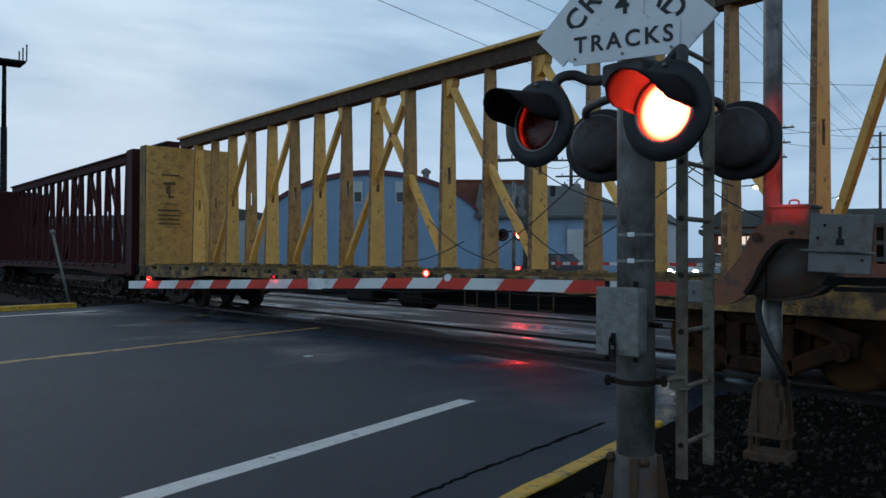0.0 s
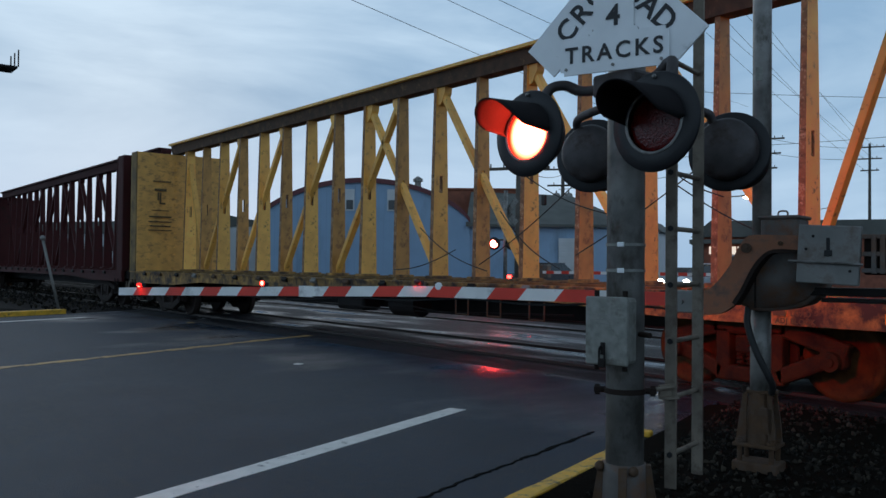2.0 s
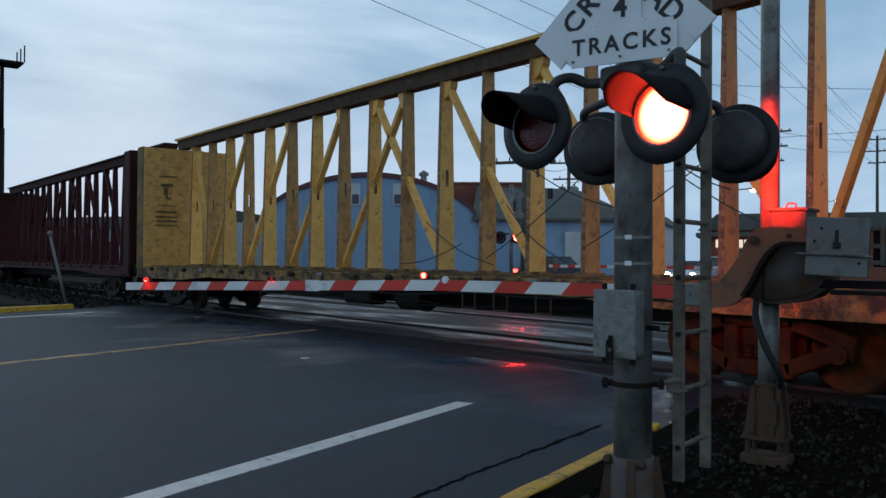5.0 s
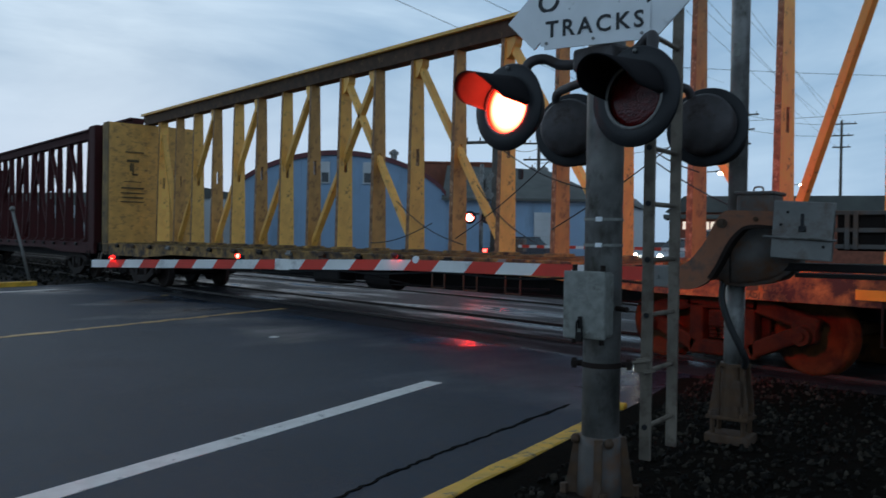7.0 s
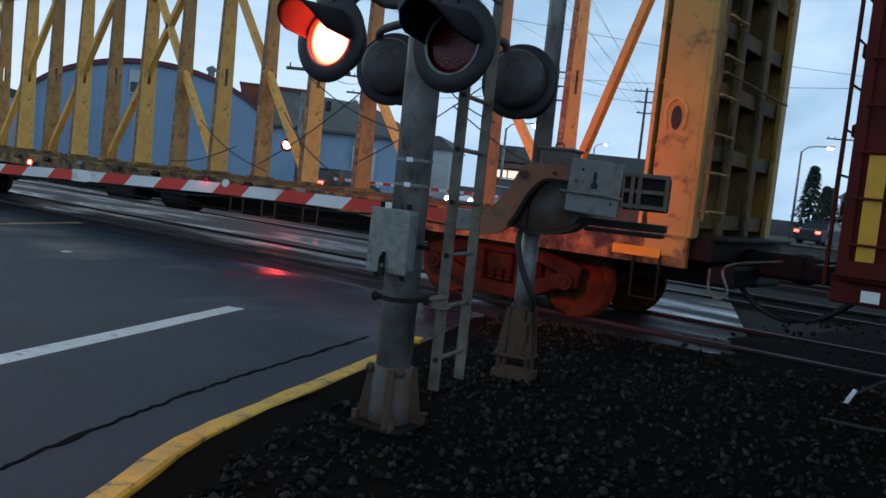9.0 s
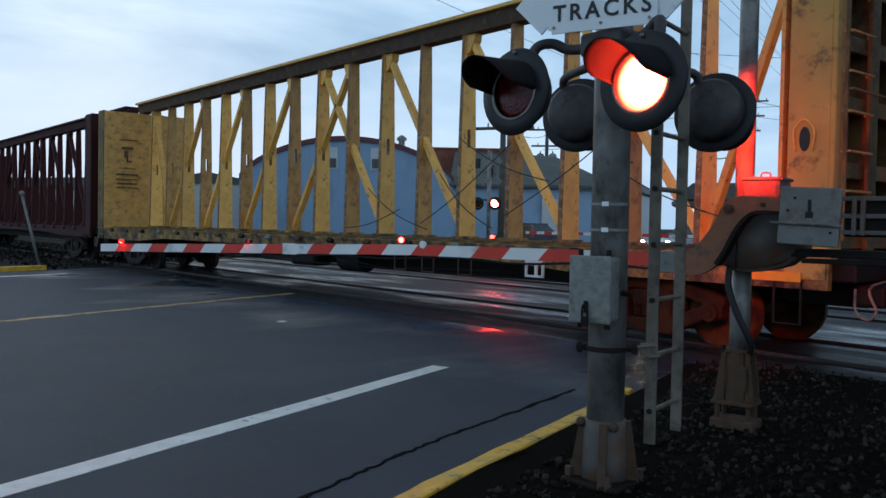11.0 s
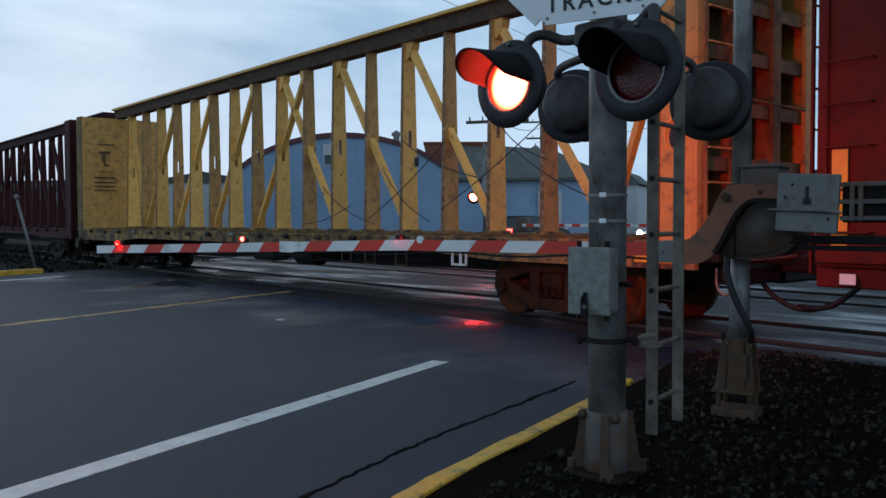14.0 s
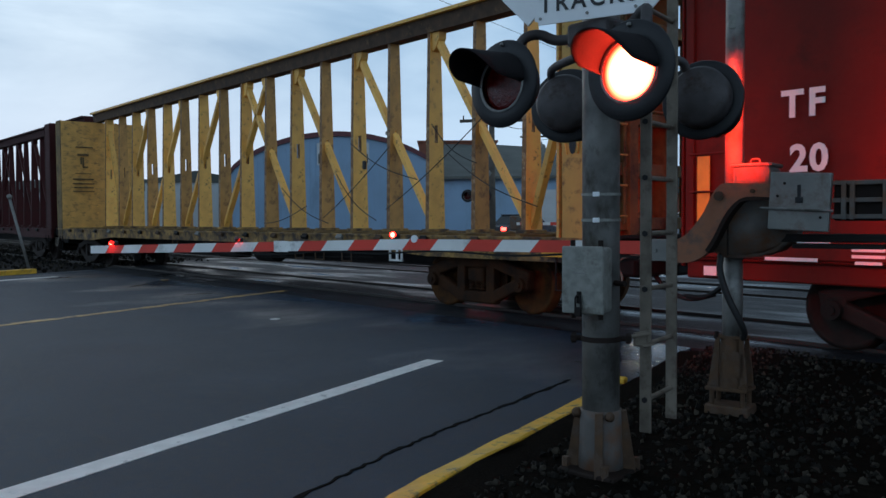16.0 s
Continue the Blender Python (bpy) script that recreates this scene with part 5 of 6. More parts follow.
        bm = bmesh.new()
        box(bm, (xi + s * 0.80, -0.55, 0.72), (0.30, 0.8, 0.22), 0, 0.04)
        box(bm, (xi + s * 0.72, 0.55, 0.70), (0.26, 0.9, 0.26), 0, 0.04)
        part("draft_gear", bm, M_STEEL_D, car, "dark greasy gear under the end sill")
        bm = bmesh.new()
        sweep(bm, arc_pts([(xi + s * 0.78, -1.20, 0.80), (xi + s * 0.80, -1.22, 0.60), (xi + s * 0.90, -1.22, 0.52), (xi + s * 0.98, -1.20, 0.60), (xi + s * 0.90, -1.1, 0.84), (xi + s * 1.2, -0.3, 0.92)], 5), 0.013, 6)
        part("cut_lever", bm, M_LADDER, car, "bent steel uncoupling lever")
        bm = bmesh.new()
        box(bm, (xi + s * 0.72, 0, 1.09), (0.34, 2.2, 0.04), 0, 0.008)
        part("end_platform", bm, M_STEEL_D, car, "dark walkway across the car's end")
        bm = bmesh.new()
        sweep(bm, [(xi + s * 0.30, -hw - 0.02, 0.86), (xi + s * 0.30, -hw - 0.02, 0.42), (xi + s * 0.02, -hw - 0.02, 0.42), (xi + s * 0.02, -hw - 0.02, 0.86)], 0.014, 6)
        part("sill_step", bm, M_STEEL_D, car)
    return car


def bulkhead_frame(bh, s, xi, deck_z, hw, paint, inner):
    """End structure, 0.6 m deep: corner posts, ribs and cross beams open to the outside."""
    top = 4.44
    zc, hh = (deck_z + top) / 2, top - deck_z

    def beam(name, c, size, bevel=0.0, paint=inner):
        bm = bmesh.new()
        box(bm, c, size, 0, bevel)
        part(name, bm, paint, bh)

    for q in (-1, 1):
        # side plates at the left end take the ribs' darker colour
        beam("side_plate", (xi + s * 0.32, q * (hw - 0.02), zc - 0.1), (0.42, 0.05, hh + 0.2), 0.0, (M_BULK if s > 0 else M_DARKYEL) if inner is M_DARKYEL else paint)
        beam("corner_post", (xi + s * 0.55, q * (hw - 0.10), zc), (0.06, 0.20, hh), 0.012, M_BULK if inner is M_DARKYEL else paint)
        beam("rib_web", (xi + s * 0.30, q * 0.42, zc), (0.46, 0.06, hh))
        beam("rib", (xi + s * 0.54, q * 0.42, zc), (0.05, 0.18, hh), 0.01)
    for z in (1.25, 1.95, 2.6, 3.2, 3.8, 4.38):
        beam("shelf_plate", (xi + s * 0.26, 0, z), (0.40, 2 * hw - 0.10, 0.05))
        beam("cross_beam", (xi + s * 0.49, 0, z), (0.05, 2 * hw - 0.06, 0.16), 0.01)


STEP = 1.137
yellow = centerbeam(-23.72, -3.32, -14.06, STEP, M_YEL, M_YELB, M_PLY, "long yellow centre-beam lumber car with peeling rusty paint", True)
maroon = centerbeam(-46.6, -25.55, -36.2, STEP, M_MAROON, M_MAROON, M_MAROON, "dark maroon centre-beam lumber car coupled to the yellow one", False)

# sill details on the yellow car
sill_y = -1.28
BRK = (-6.63, 0.78)  # the hanging frame, along the car and up
words("stencil", "LOAD", 0.075, M_STENCIL, yellow, pose(-4.35, sill_y - 0.034, 0.892) @ FRONT, 0.002, 1.1)
words("stencil", "ADJ BLOCK", 0.075, M_STENCIL, yellow, pose(-4.41, sill_y - 0.034, 0.815) @ FRONT, 0.002, 1.1)
bm = bmesh.new()
box(bm, (-4.58, sill_y - 0.029, 0.892), (0.13, 0.006, 0.05))
part("stencil_bar", bm, M_STENCIL, yellow)
bm = bmesh.new()
box(bm, (-3.28, sill_y - 0.03, 0.885), (0.52, 0.01, 0.095))
part("reflector", bm, M_AMBER, yellow, "yellow reflective strip")
for x in (-15.2, -9.6, -8.9, -8.05):
    bm = bmesh.new()
    sweep(bm, [(x - 0.14, sill_y, 0.86), (x - 0.14, sill_y, 0.62), (x + 0.14, sill_y, 0.62), (x + 0.14, sill_y, 0.86)], 0.014, 6)
    part("step_loop", bm, M_RUSTY, yellow, "hanging step loop under the sill")
bm = bmesh.new()
sweep(bm, [(-21.5, -0.9, 0.62), (-12, -0.95, 0.58), (-5.5, -0.9, 0.62)], 0.016, 6)
sweep(bm, [(-12.5, -1.1, 0.80), (-10.5, -1.0, 0.60), (-7.6, -1.05, 0.70)], 0.013, 6)
part("brake_rod", bm, M_STEEL_D, yellow, "thin brake rods under the car")
bm = bmesh.new()
box(bm, (-13.2, -0.75, 0.70), (0.9, 0.4, 0.38), 0, 0.06)
part("air_reservoir", bm, M_STEEL_D, yellow, "dark air tank under the deck")
bm = bmesh.new()
rod(bm, (-11.9, -0.8, 0.68), (-11.2, -0.8, 0.68), 0.20, seg=18)
part("brake_cylinder", bm, M_STEEL_D, yellow, "dark brake equipment under the deck")
bm = bmesh.new()
for dx, dz, w, h in ((-0.15, 0, 0.03, 0.21), (0.15, 0, 0.03, 0.21), (0, 0.095, 0.33, 0.03), (0, -0.095, 0.33, 0.03)):
    box(bm, (BRK[0] + dx, sill_y - 0.03, BRK[1] + dz), (w, 0.03, h), 0, 0.004)
box(bm, (BRK[0] + 0.03, sill_y - 0.03, BRK[1]), (0.05, 0.02, 0.16), 0, 0.004)
part("placard_holder", bm, M_WLINE, yellow, "white open frame hung under the sill")
# slack straps and cables that hang between the columns
for xa, za, xb, zb in ((-12.0, 2.0, -10.2, 1.25), (-10.4, 1.35, -8.2, 2.6), (-9.4, 2.75, -7.4, 2.0), (-8.3, 1.5, -5.6, 3.0), (-7.0, 2.9, -5.9, 2.2), (-12.8, 1.25, -11.0, 1.6), (-6.6, 2.4, -4.6, 1.5), (-9.9, 2.2, -8.6, 1.3)):
    bm = bmesh.new()
    pts = []
    for k in range(13):
        f = k / 12
        pts.append((xa + (xb - xa) * f, -0.26 - 0.05 * math.sin(f * 3.1), za + (zb - za) * f - 0.10 * math.sin(math.pi * f)))
    sweep(bm, pts, 0.009, 5)
    part("tie_down_cable", bm, M_CABLE, yellow, "slack tie-down cable")
for x, z in ((-8.9, 2.32),):
    bm = bmesh.new()
    box(bm, (x, -0.30, z), (0.09, 0.05, 0.16), 0, 0.02)
    part("ratchet", bm, M_CABLE, yellow, "dark hanging ratchet")

# red boxcar behind the yellow car
boxcar = empty("boxcar", pose(0, TRACK_Y, 0), "red steel boxcar with white stencilled marks", "freight car", "train")
MOVERS.append((boxcar, [(t, pose(s, TRACK_Y, 0)) for t, s in SHIFT]))
BX0, BX1, BY = -1.39, 14.0, 1.30
bm = bmesh.new()
box(bm, ((BX0 + BX1) / 2, 0, 2.72), (BX1 - BX0, 2 * BY, 3.70), 0, 0.02)
body = part("body", bm, M_BOXRED, boxcar, "red ribbed boxcar body")
for k in range(14):
    bm = bmesh.new()
    x = BX0 + 0.05 + 1.1 * k
    if -0.1 < x - BX0 < 0.2 or k > 2:
        box(bm, (x, -BY - 0.012, 2.72), (0.10, 0.05, 3.6), 0, 0.012)
        part("side_post", bm, M_BOXRED, body)
    else:
        bm.free()
for z in (0.98, 4.5):
    bm = bmesh.new()
    box(bm, ((BX0 + BX1) / 2, -BY - 0.01, z), (BX1 - BX0, 0.07, 0.14), 0, 0.01)
    part("side_rail", bm, M_BOXRED, body)
for z in (1.5, 2.2, 2.9, 3.6):
    bm = bmesh.new()
    box(bm, (BX0 - 0.03, 0, z), (0.08, 2 * BY - 0.3, 0.12), 0, 0.02)
    part("end_rib", bm, M_BOXRED, body)
bm = bmesh.new()
box(bm, (-1.165, -BY - 0.04, 1.52), (0.15, 0.006, 0.92))
part("reflector", bm, M_AMBER, boxcar, "tall amber reflective strip")
bm = bmesh.new()
box(bm, (-1.08, -BY - 0.04, 0.765), (0.15, 0.006, 0.10))
part("panel_mark", bm, M_WLET, boxcar, "small white square mark")
bm = bmesh.new()
box(bm, ((BX0 + BX1) / 2, 0, 0.80), (BX1 - BX0 + 0.1, 2.45, 0.26), 0, 0.02)
part("underframe", bm, M_BOXRED, boxcar, "red underframe sill")
words("stencil", "TF", 0.36, M_WLET, boxcar, pose(-0.08, -BY - 0.045, 2.415) @ FRONT, 0.012, 1.25)
words("stencil", "20", 0.36, M_WLET, boxcar, pose(-0.02, -BY - 0.045, 1.885) @ FRONT, 0.012, 1.1)
for x, z, w, h in ((0.78, 2.415, 0.10, 0.26), (0.84, 1.885, 0.20, 0.26), (-0.19, 0.915, 0.54, 0.035), (0.55, 1.02, 0.3, 0.03), (0.55, 0.96, 0.3, 0.03), (0.55, 0.90, 0.24, 0.03)):
    bm = bmesh.new()
    box(bm, (x, -BY - 0.045, z), (w, 0.004, h))
    part("stencil_bar", bm, M_WLET, boxcar)
bm = bmesh.new()
box(bm, (-0.16, -BY - 0.043, 1.12), (0.72, 0.006, 0.085))
placard = part("placard", bm, M_WLET, boxcar, "amber plate with a pale border")
bm = bmesh.new()
box(bm, (-0.16, -BY - 0.048, 1.12), (0.68, 0.006, 0.055))
part("placard_face", bm, M_AMBER, placard)
for k in range(5):
    bm = bmesh.new()
    z = 1.2 + 0.4 * k
    sweep(bm, [(BX0 + 0.08, -BY, z), (BX0 + 0.08, -BY - 0.08, z), (BX0 + 0.52, -BY - 0.08, z), (BX0 + 0.52, -BY, z)], 0.012, 6)
    part("grab_iron", bm, M_BOXRED, boxcar)
for yy in (-1.22, -0.74):
    bm = bmesh.new()
    box(bm, (BX0 - 0.10, yy, 2.4), (0.03, 0.05, 3.2), 0, 0.005)
    part("end_ladder_stile", bm, M_BOXRED, body)
for k in range(8):
    bm = bmesh.new()
    rod(bm, (BX0 - 0.10, -1.22, 1.0 + 0.4 * k), (BX0 - 0.10, -0.74, 1.0 + 0.4 * k), 0.012, seg=6)
    part("end_rung", bm, M_BOXRED, body)
bm = bmesh.new()
box(bm, (BX0 - 0.12, 0, 0.95), (0.24, 2.3, 0.05), 0, 0.01)
part("end_platform", bm, M_STEEL_D, boxcar, "dark walkway across the car's end")
bogie(boxcar, 1.02, True, M_IRON_D)
bogie(boxcar, 11.6, True, M_IRON_D)
bm = bmesh.new()
box(bm, (BX0 - 0.45, 0, 0.86), (0.9, 0.28, 0.26), 0, 0.04)
part("coupler", bm, M_STEEL_D, boxcar)
bm = bmesh.new()
sweep(bm, arc_pts([(BX0 + 0.1, -0.4, 0.70), (BX0 - 0.3, -0.4, 0.40), (BX0 - 0.7, -0.3, 0.36)], 6), 0.03, 8)
part("air_hose", bm, M_CABLE, boxcar, smooth=True)

# far left: another red car of the train
redcar = empty("boxcar", pose(0, TRACK_Y, 0), "dull red boxcar far along the train", "freight car", "train")
MOVERS.append((redcar, [(t, pose(s, TRACK_Y, 0)) for t, s in SHIFT]))
bm = bmesh.new()
box(bm, (-60, 0, 2.75), (24.0, 2.75, 3.7), 0, 0.03)
far_body = part("body", bm, M_MAROON, redcar)
for k in range(18):
    bm = bmesh.new()
    box(bm, (-49 - 1.3 * k, -1.40, 2.75), (0.12, 0.06, 3.5))
    part("side_post", bm, M_MAROON, far_body)
bm = bmesh.new()
box(bm, (-60, 0, 0.75), (24, 2.3, 0.3))
part("underframe", bm, M_STEEL_D, redcar)
for x, w, h, z in ((-50.2, 1.6, 0.5, 3.6), (-50.2, 1.2, 0.2, 2.9), (-50.3, 1.4, 0.12, 2.5)):
    bm = bmesh.new()
    box(bm, (x, -1.445, z), (w, 0.004, h))
    part("stencil_bar", bm, M_WLET, redcar)
bogie(redcar, -50.5)


# ---- far side of the crossing ----
def warehouse():
    """A blue metal hall with a bowed roof, and a lower wing on its right."""
    A, B = Vector((-41.6, 20.4, 0)), Vector((-34.3, 29.1, 0))
    d = (B - A).normalized()
    wd = (B - A).length
    yaw = math.degrees(math.atan2(d.y, d.x))
    h = empty("warehouse", pose(A.x, A.y, 0, 0, 0, yaw), "blue metal warehouse with a bowed roof and maroon trim", "warehouse")

    def roof_z(x):
        return 3.75 + 2.1 * (1 - ((x - wd / 2) / (wd / 2)) ** 2) ** 0.75 if 0 < x < wd else 3.75

    n = 40
    bm = bmesh.new()
    outl = [(0, -0.1), *[(wd * k / n, roof_z(wd * k / n)) for k in range(n + 1)], (wd, -0.1)]
    prism(bm, outl, 0, 0.2)
    part("wall", bm, M_BLUE, h, "blue corrugated gable wall")
    nr = int(wd / 0.3)
    for k in range(1, nr):
        x = wd * k / nr
        bm = bmesh.new()
        box(bm, (x, -0.012, roof_z(x) / 2), (0.04, 0.03, roof_z(x) - 0.1))
        part("cladding_rib", bm, M_BLUE, h)
    bm = bmesh.new()
    upper = [(wd * k / n, roof_z(wd * k / n) + 0.09) for k in range(n + 1)]
    lower = [(wd * k / n, roof_z(wd * k / n) - 0.17) for k in range(n, -1, -1)]
    prism(bm, upper + lower, -0.14, 0.05)
    part("fascia", bm, M_TRIM, h, "maroon roof edge trim")
    bm = bmesh.new()
    for k in range(n):
        xa, xb = wd * k / n, wd * (k + 1) / n
        vs = [bm.verts.new(p) for p in ((xa, 0.1, roof_z(xa) + 0.05), (xb, 0.1, roof_z(xb) + 0.05), (xb, 30, roof_z(xb) + 0.05), (xa, 30, roof_z(xa) + 0.05))]
        bm.faces.new(vs)
    part("roof", bm, M_ROOF, h, "grey bowed roof")
    for x in (4.95, 7.2):
        bm = bmesh.new()
        box(bm, (x, -0.04, 4.75), (0.5, 0.10, 1.15), 0)
        w = part("window", bm, M_WHITE, h, "small white framed vent window")
        bm = bmesh.new()
        box(bm, (x, -0.095, 4.5), (0.36, 0.02, 0.5))
        part("pane", bm, M_GLASS, w)
    bm = bmesh.new()
    rod(bm, (8.4, 3, 5.2), (8.4, 3, 6.1), 0.18, seg=12)
    lathe(bm, [(0.28, 6.05), (0.28, 6.2), (0.05, 6.35)], pose(8.4, 3, 0), 12)
    part("roof_vent", bm, M_GALV, h)
    # the wing
    wing = empty("warehouse_wing", pose(B.x, B.y, 0, 0, 0, yaw - 3), "lower grey-blue metal wing with a shallow grey roof", "warehouse")
    ww = 8.4
    bm = bmesh.new()
    box(bm, (ww / 2, 0.1 + 5, 1.7), (ww, 10, 3.4))
    part("wall", bm, M_BLUE, wing, "grey-blue metal side wall")
    bm = bmesh.new()
    vs = [bm.verts.new(p) for p in ((-0.2, -0.35, 3.38), (ww + 0.2, -0.35, 3.38), (ww - 2.6, 6, 5.35), (-0.2, 6, 5.75), (-0.2, -0.35, 3.52), (ww + 0.2, -0.35, 3.52), (ww - 2.6, 6, 5.5), (-0.2, 6, 5.9))]
    for f in ((0, 1, 2, 3), (7, 6, 5, 4), (0, 4, 5, 1), (1, 5, 6, 2), (2, 6, 7, 3), (3, 7, 4, 0)):
        bm.faces.new([vs[i] for i in f])
    bmesh.ops.recalc_face_normals(bm, faces=bm.faces)
    part("roof", bm, M_ROOF, wing, "shallow grey shingled roof")
    bm = bmesh.new()
    box(bm, (5.3, -0.02, 1.40), (1.25, 0.10, 2.8))
    dr = part("roller_door", bm, M_WHITE, wing, "white roller door")
    for k in range(9):
        bm = bmesh.new()
        box(bm, (5.3, -0.08, 0.2 + 0.29 * k), (1.2, 0.03, 0.25), 0, 0.01)
        part("slat", bm, M_WHITE, dr)
    bm = bmesh.new()
    box(bm, (0.9, 8, 4.85), (4.6, 5, 2.0))
    box(bm, (0.9, 8, 5.88), (4.8, 5.2, 0.10))
    tagged(part("brick_penthouse", bm, M_BRICK, None, "", pose(B.x, B.y, 0, 0, 0, yaw)), "small red brick block rising behind the roof", "building")
    # pale shed on the far left
    shed = empty("shed", pose(-47.5, 18.0, 0, 0, 0, yaw), "low pale metal shed beside the warehouse", "shed")
    bm = bmesh.new()
    box(bm, (2.5, 6, 1.75), (6, 8, 3.5))
    part("wall", bm, M_WHITE, shed)
    bm = bmesh.new()
    prism(bm, [(-0.7, 3.5), (5.7, 3.5), (5.7, 3.62), (2.5, 4.2), (-0.7, 3.62)], 1.9, 10.1)
    part("roof", bm, M_ROOF, shed)


warehouse()


def utility_pole(x, y, h, label, arms=2, transformer=False, yaw=20):
    p = empty("utility_pole", pose(x, y, 0, 0, 0, yaw), label, "utility pole", "utility poles")
    bm = bmesh.new()
    rod(bm, (0, 0, -0.1), (0, 0, h), 0.17, 0.11, 12)
    part("shaft", bm, M_POLE, p, smooth=True)
    for k in range(arms):
        bm = bmesh.new()
        z = h - 0.35 - 1.1 * k
        box(bm, (0, -0.12, z), (2.6 - 0.5 * k, 0.10, 0.12), 0, 0.01)
        for xx in (-1.15, -0.6, 0.6, 1.15):
            if abs(xx) < 1.2 - 0.25 * k:
                rod(bm, (xx, -0.12, z + 0.05), (xx, -0.12, z + 0.22), 0.035, 0.025, 8)
        part("crossarm", bm, M_POLE, p)
    if transformer:
        for xx in (-0.42, 0.42):
            bm = bmesh.new()
            lathe(bm, [(0.001, h - 3.0), (0.26, h - 3.0), (0.27, h - 2.1), (0.2, h - 2.0), (0.05, h - 1.95), (0.04, h - 1.8), (0.001, h - 1.8)], pose(xx, -0.2, 0), 16)
            part("transformer", bm, M_GALV, p, "grey can transformer", smooth=True)
    return p


utility_pole(-40.3, 42.5, 8.3, "weathered wooden utility pole with two transformers", 2, True, 40)
utility_pole(-37.5, 81.3, 13.2, "tall weathered utility pole with crossarms", 3, False, 25)
utility_pole(-34.75, 58.7, 11.4, "tall weathered utility pole near the far road", 3, False, 25)
utility_pole(-17.6, 78.0, 9.0, "weathered utility pole beyond the crossing", 1, False, 15)
utility_pole(-24.8, 23.6, 5.6, "short pole beside the far signal", 1, False, 30)


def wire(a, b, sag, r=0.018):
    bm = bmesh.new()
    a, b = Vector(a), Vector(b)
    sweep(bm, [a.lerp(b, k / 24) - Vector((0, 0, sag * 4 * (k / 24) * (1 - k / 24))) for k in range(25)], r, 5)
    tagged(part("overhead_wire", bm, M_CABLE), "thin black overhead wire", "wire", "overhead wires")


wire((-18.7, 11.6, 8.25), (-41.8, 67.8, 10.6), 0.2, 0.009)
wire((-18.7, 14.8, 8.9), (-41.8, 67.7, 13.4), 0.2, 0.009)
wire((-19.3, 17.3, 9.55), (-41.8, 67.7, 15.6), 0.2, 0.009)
wire((-34.9, 58.6, 11.2), (-37.5, 81.2, 12.8), 0.3)
wire((-35.4, 58.6, 10.2), (-37.9, 81.2, 11.8), 0.3)
wire((-40.3, 42.4, 8.1), (-34.7, 58.7, 10.9), 0.4)
wire((-40.6, 42.4, 6.6), (-34.3, 58.7, 9.9), 0.4)
wire((-35.4, 51.6, 13.77), (0, 96.0, 15.0), 0.8)
wire((-34.7, 58.7, 10.6), (12, 62.0, 12.0), 0.9)
wire((-24.8, 23.6, 5.3), (-40.3, 42.4, 7.6), 0.3)
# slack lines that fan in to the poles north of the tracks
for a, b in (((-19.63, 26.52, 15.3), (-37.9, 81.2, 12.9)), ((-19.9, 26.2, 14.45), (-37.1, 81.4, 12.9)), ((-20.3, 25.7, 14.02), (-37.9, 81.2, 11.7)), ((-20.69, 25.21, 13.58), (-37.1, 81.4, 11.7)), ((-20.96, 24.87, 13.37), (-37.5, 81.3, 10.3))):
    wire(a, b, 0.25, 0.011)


def street_lamp(x, y, h, yaw, label):
    p = empty("street_lamp", pose(x, y, 0, 0, 0, yaw), label, "street lamp", "street lamps")
    bm = bmesh.new()
    rod(bm, (0, 0, -0.1), (0, 0, h), 0.11, 0.07, 10)
    sweep(bm, arc_pts([(0, 0, h - 0.05), (0.5, 0, h + 0.35), (1.6, 0, h + 0.45)], 5), 0.04, 8)
    part("pole", bm, M_GALV, p, smooth=True)
    bm = bmesh.new()
    box(bm, (1.85, 0, h + 0.44), (0.6, 0.26, 0.14), 0, 0.04)
    head = part("head", bm, M_GALV, p)
    bm = bmesh.new()
    bmesh.ops.create_uvsphere(bm, u_segments=12, v_segments=8, radius=0.16, matrix=pose(1.85, 0, h + 0.36) @ Matrix.Diagonal((1.4, 1, 0.7, 1)))
    part("lamp", bm, M_LAMPHEAD, head, "lit warm white lamp")
    return p


street_lamp(-46.2, 88.0, 7.3, -20, "lit street lamp far beyond the crossing")
street_lamp(-17.2, 64.5, 6.4, 10, "lit street lamp beyond the tracks")

street_lamp(-31.2, 46.9, 5.4, 30, "lit street lamp beside the far crossing approach")

# low lit shop front beyond the crossing
shop = empty("shop", pose(-33.9, 52.6, 0, 0, 0, 33), "low dark shop with a lit window band under its roof", "shop")
bm = bmesh.new()
box(bm, (0, 2.5, 1.5), (4.6, 4.4, 3.0))
part("wall", bm, M_BRICK, shop)
bm = bmesh.new()
box(bm, (0, 2.3, 3.15), (5.4, 5.6, 0.3), 0, 0.04)
part("roof", bm, M_ROOF, shop)
for k in range(3):
    bm = bmesh.new()
    box(bm, (-0.95 + 0.95 * k, 0.27, 2.55), (0.85, 0.06, 0.55), 0, 0.01)
    part("lit_window", bm, M_SHOP, shop, "lit warm white window")

# floodlight mast far left
fl = empty("floodlight_mast", pose(-66.4, 12.3, 0), "tall dark floodlight mast with a lamp platform", "light mast")
bm = bmesh.new()
rod(bm, (0, 0, -0.1), (0, 0, 10.4), 0.27, 0.22, 14)
rod(bm, (0, 0, 10.4), (0, 0, 15.0), 0.17, 0.14, 14)
part("shaft", bm, M_STEEL_D, fl, smooth=True)
bm = bmesh.new()
box(bm, (0, 0, 15.0), (2.0, 2.4, 0.16))
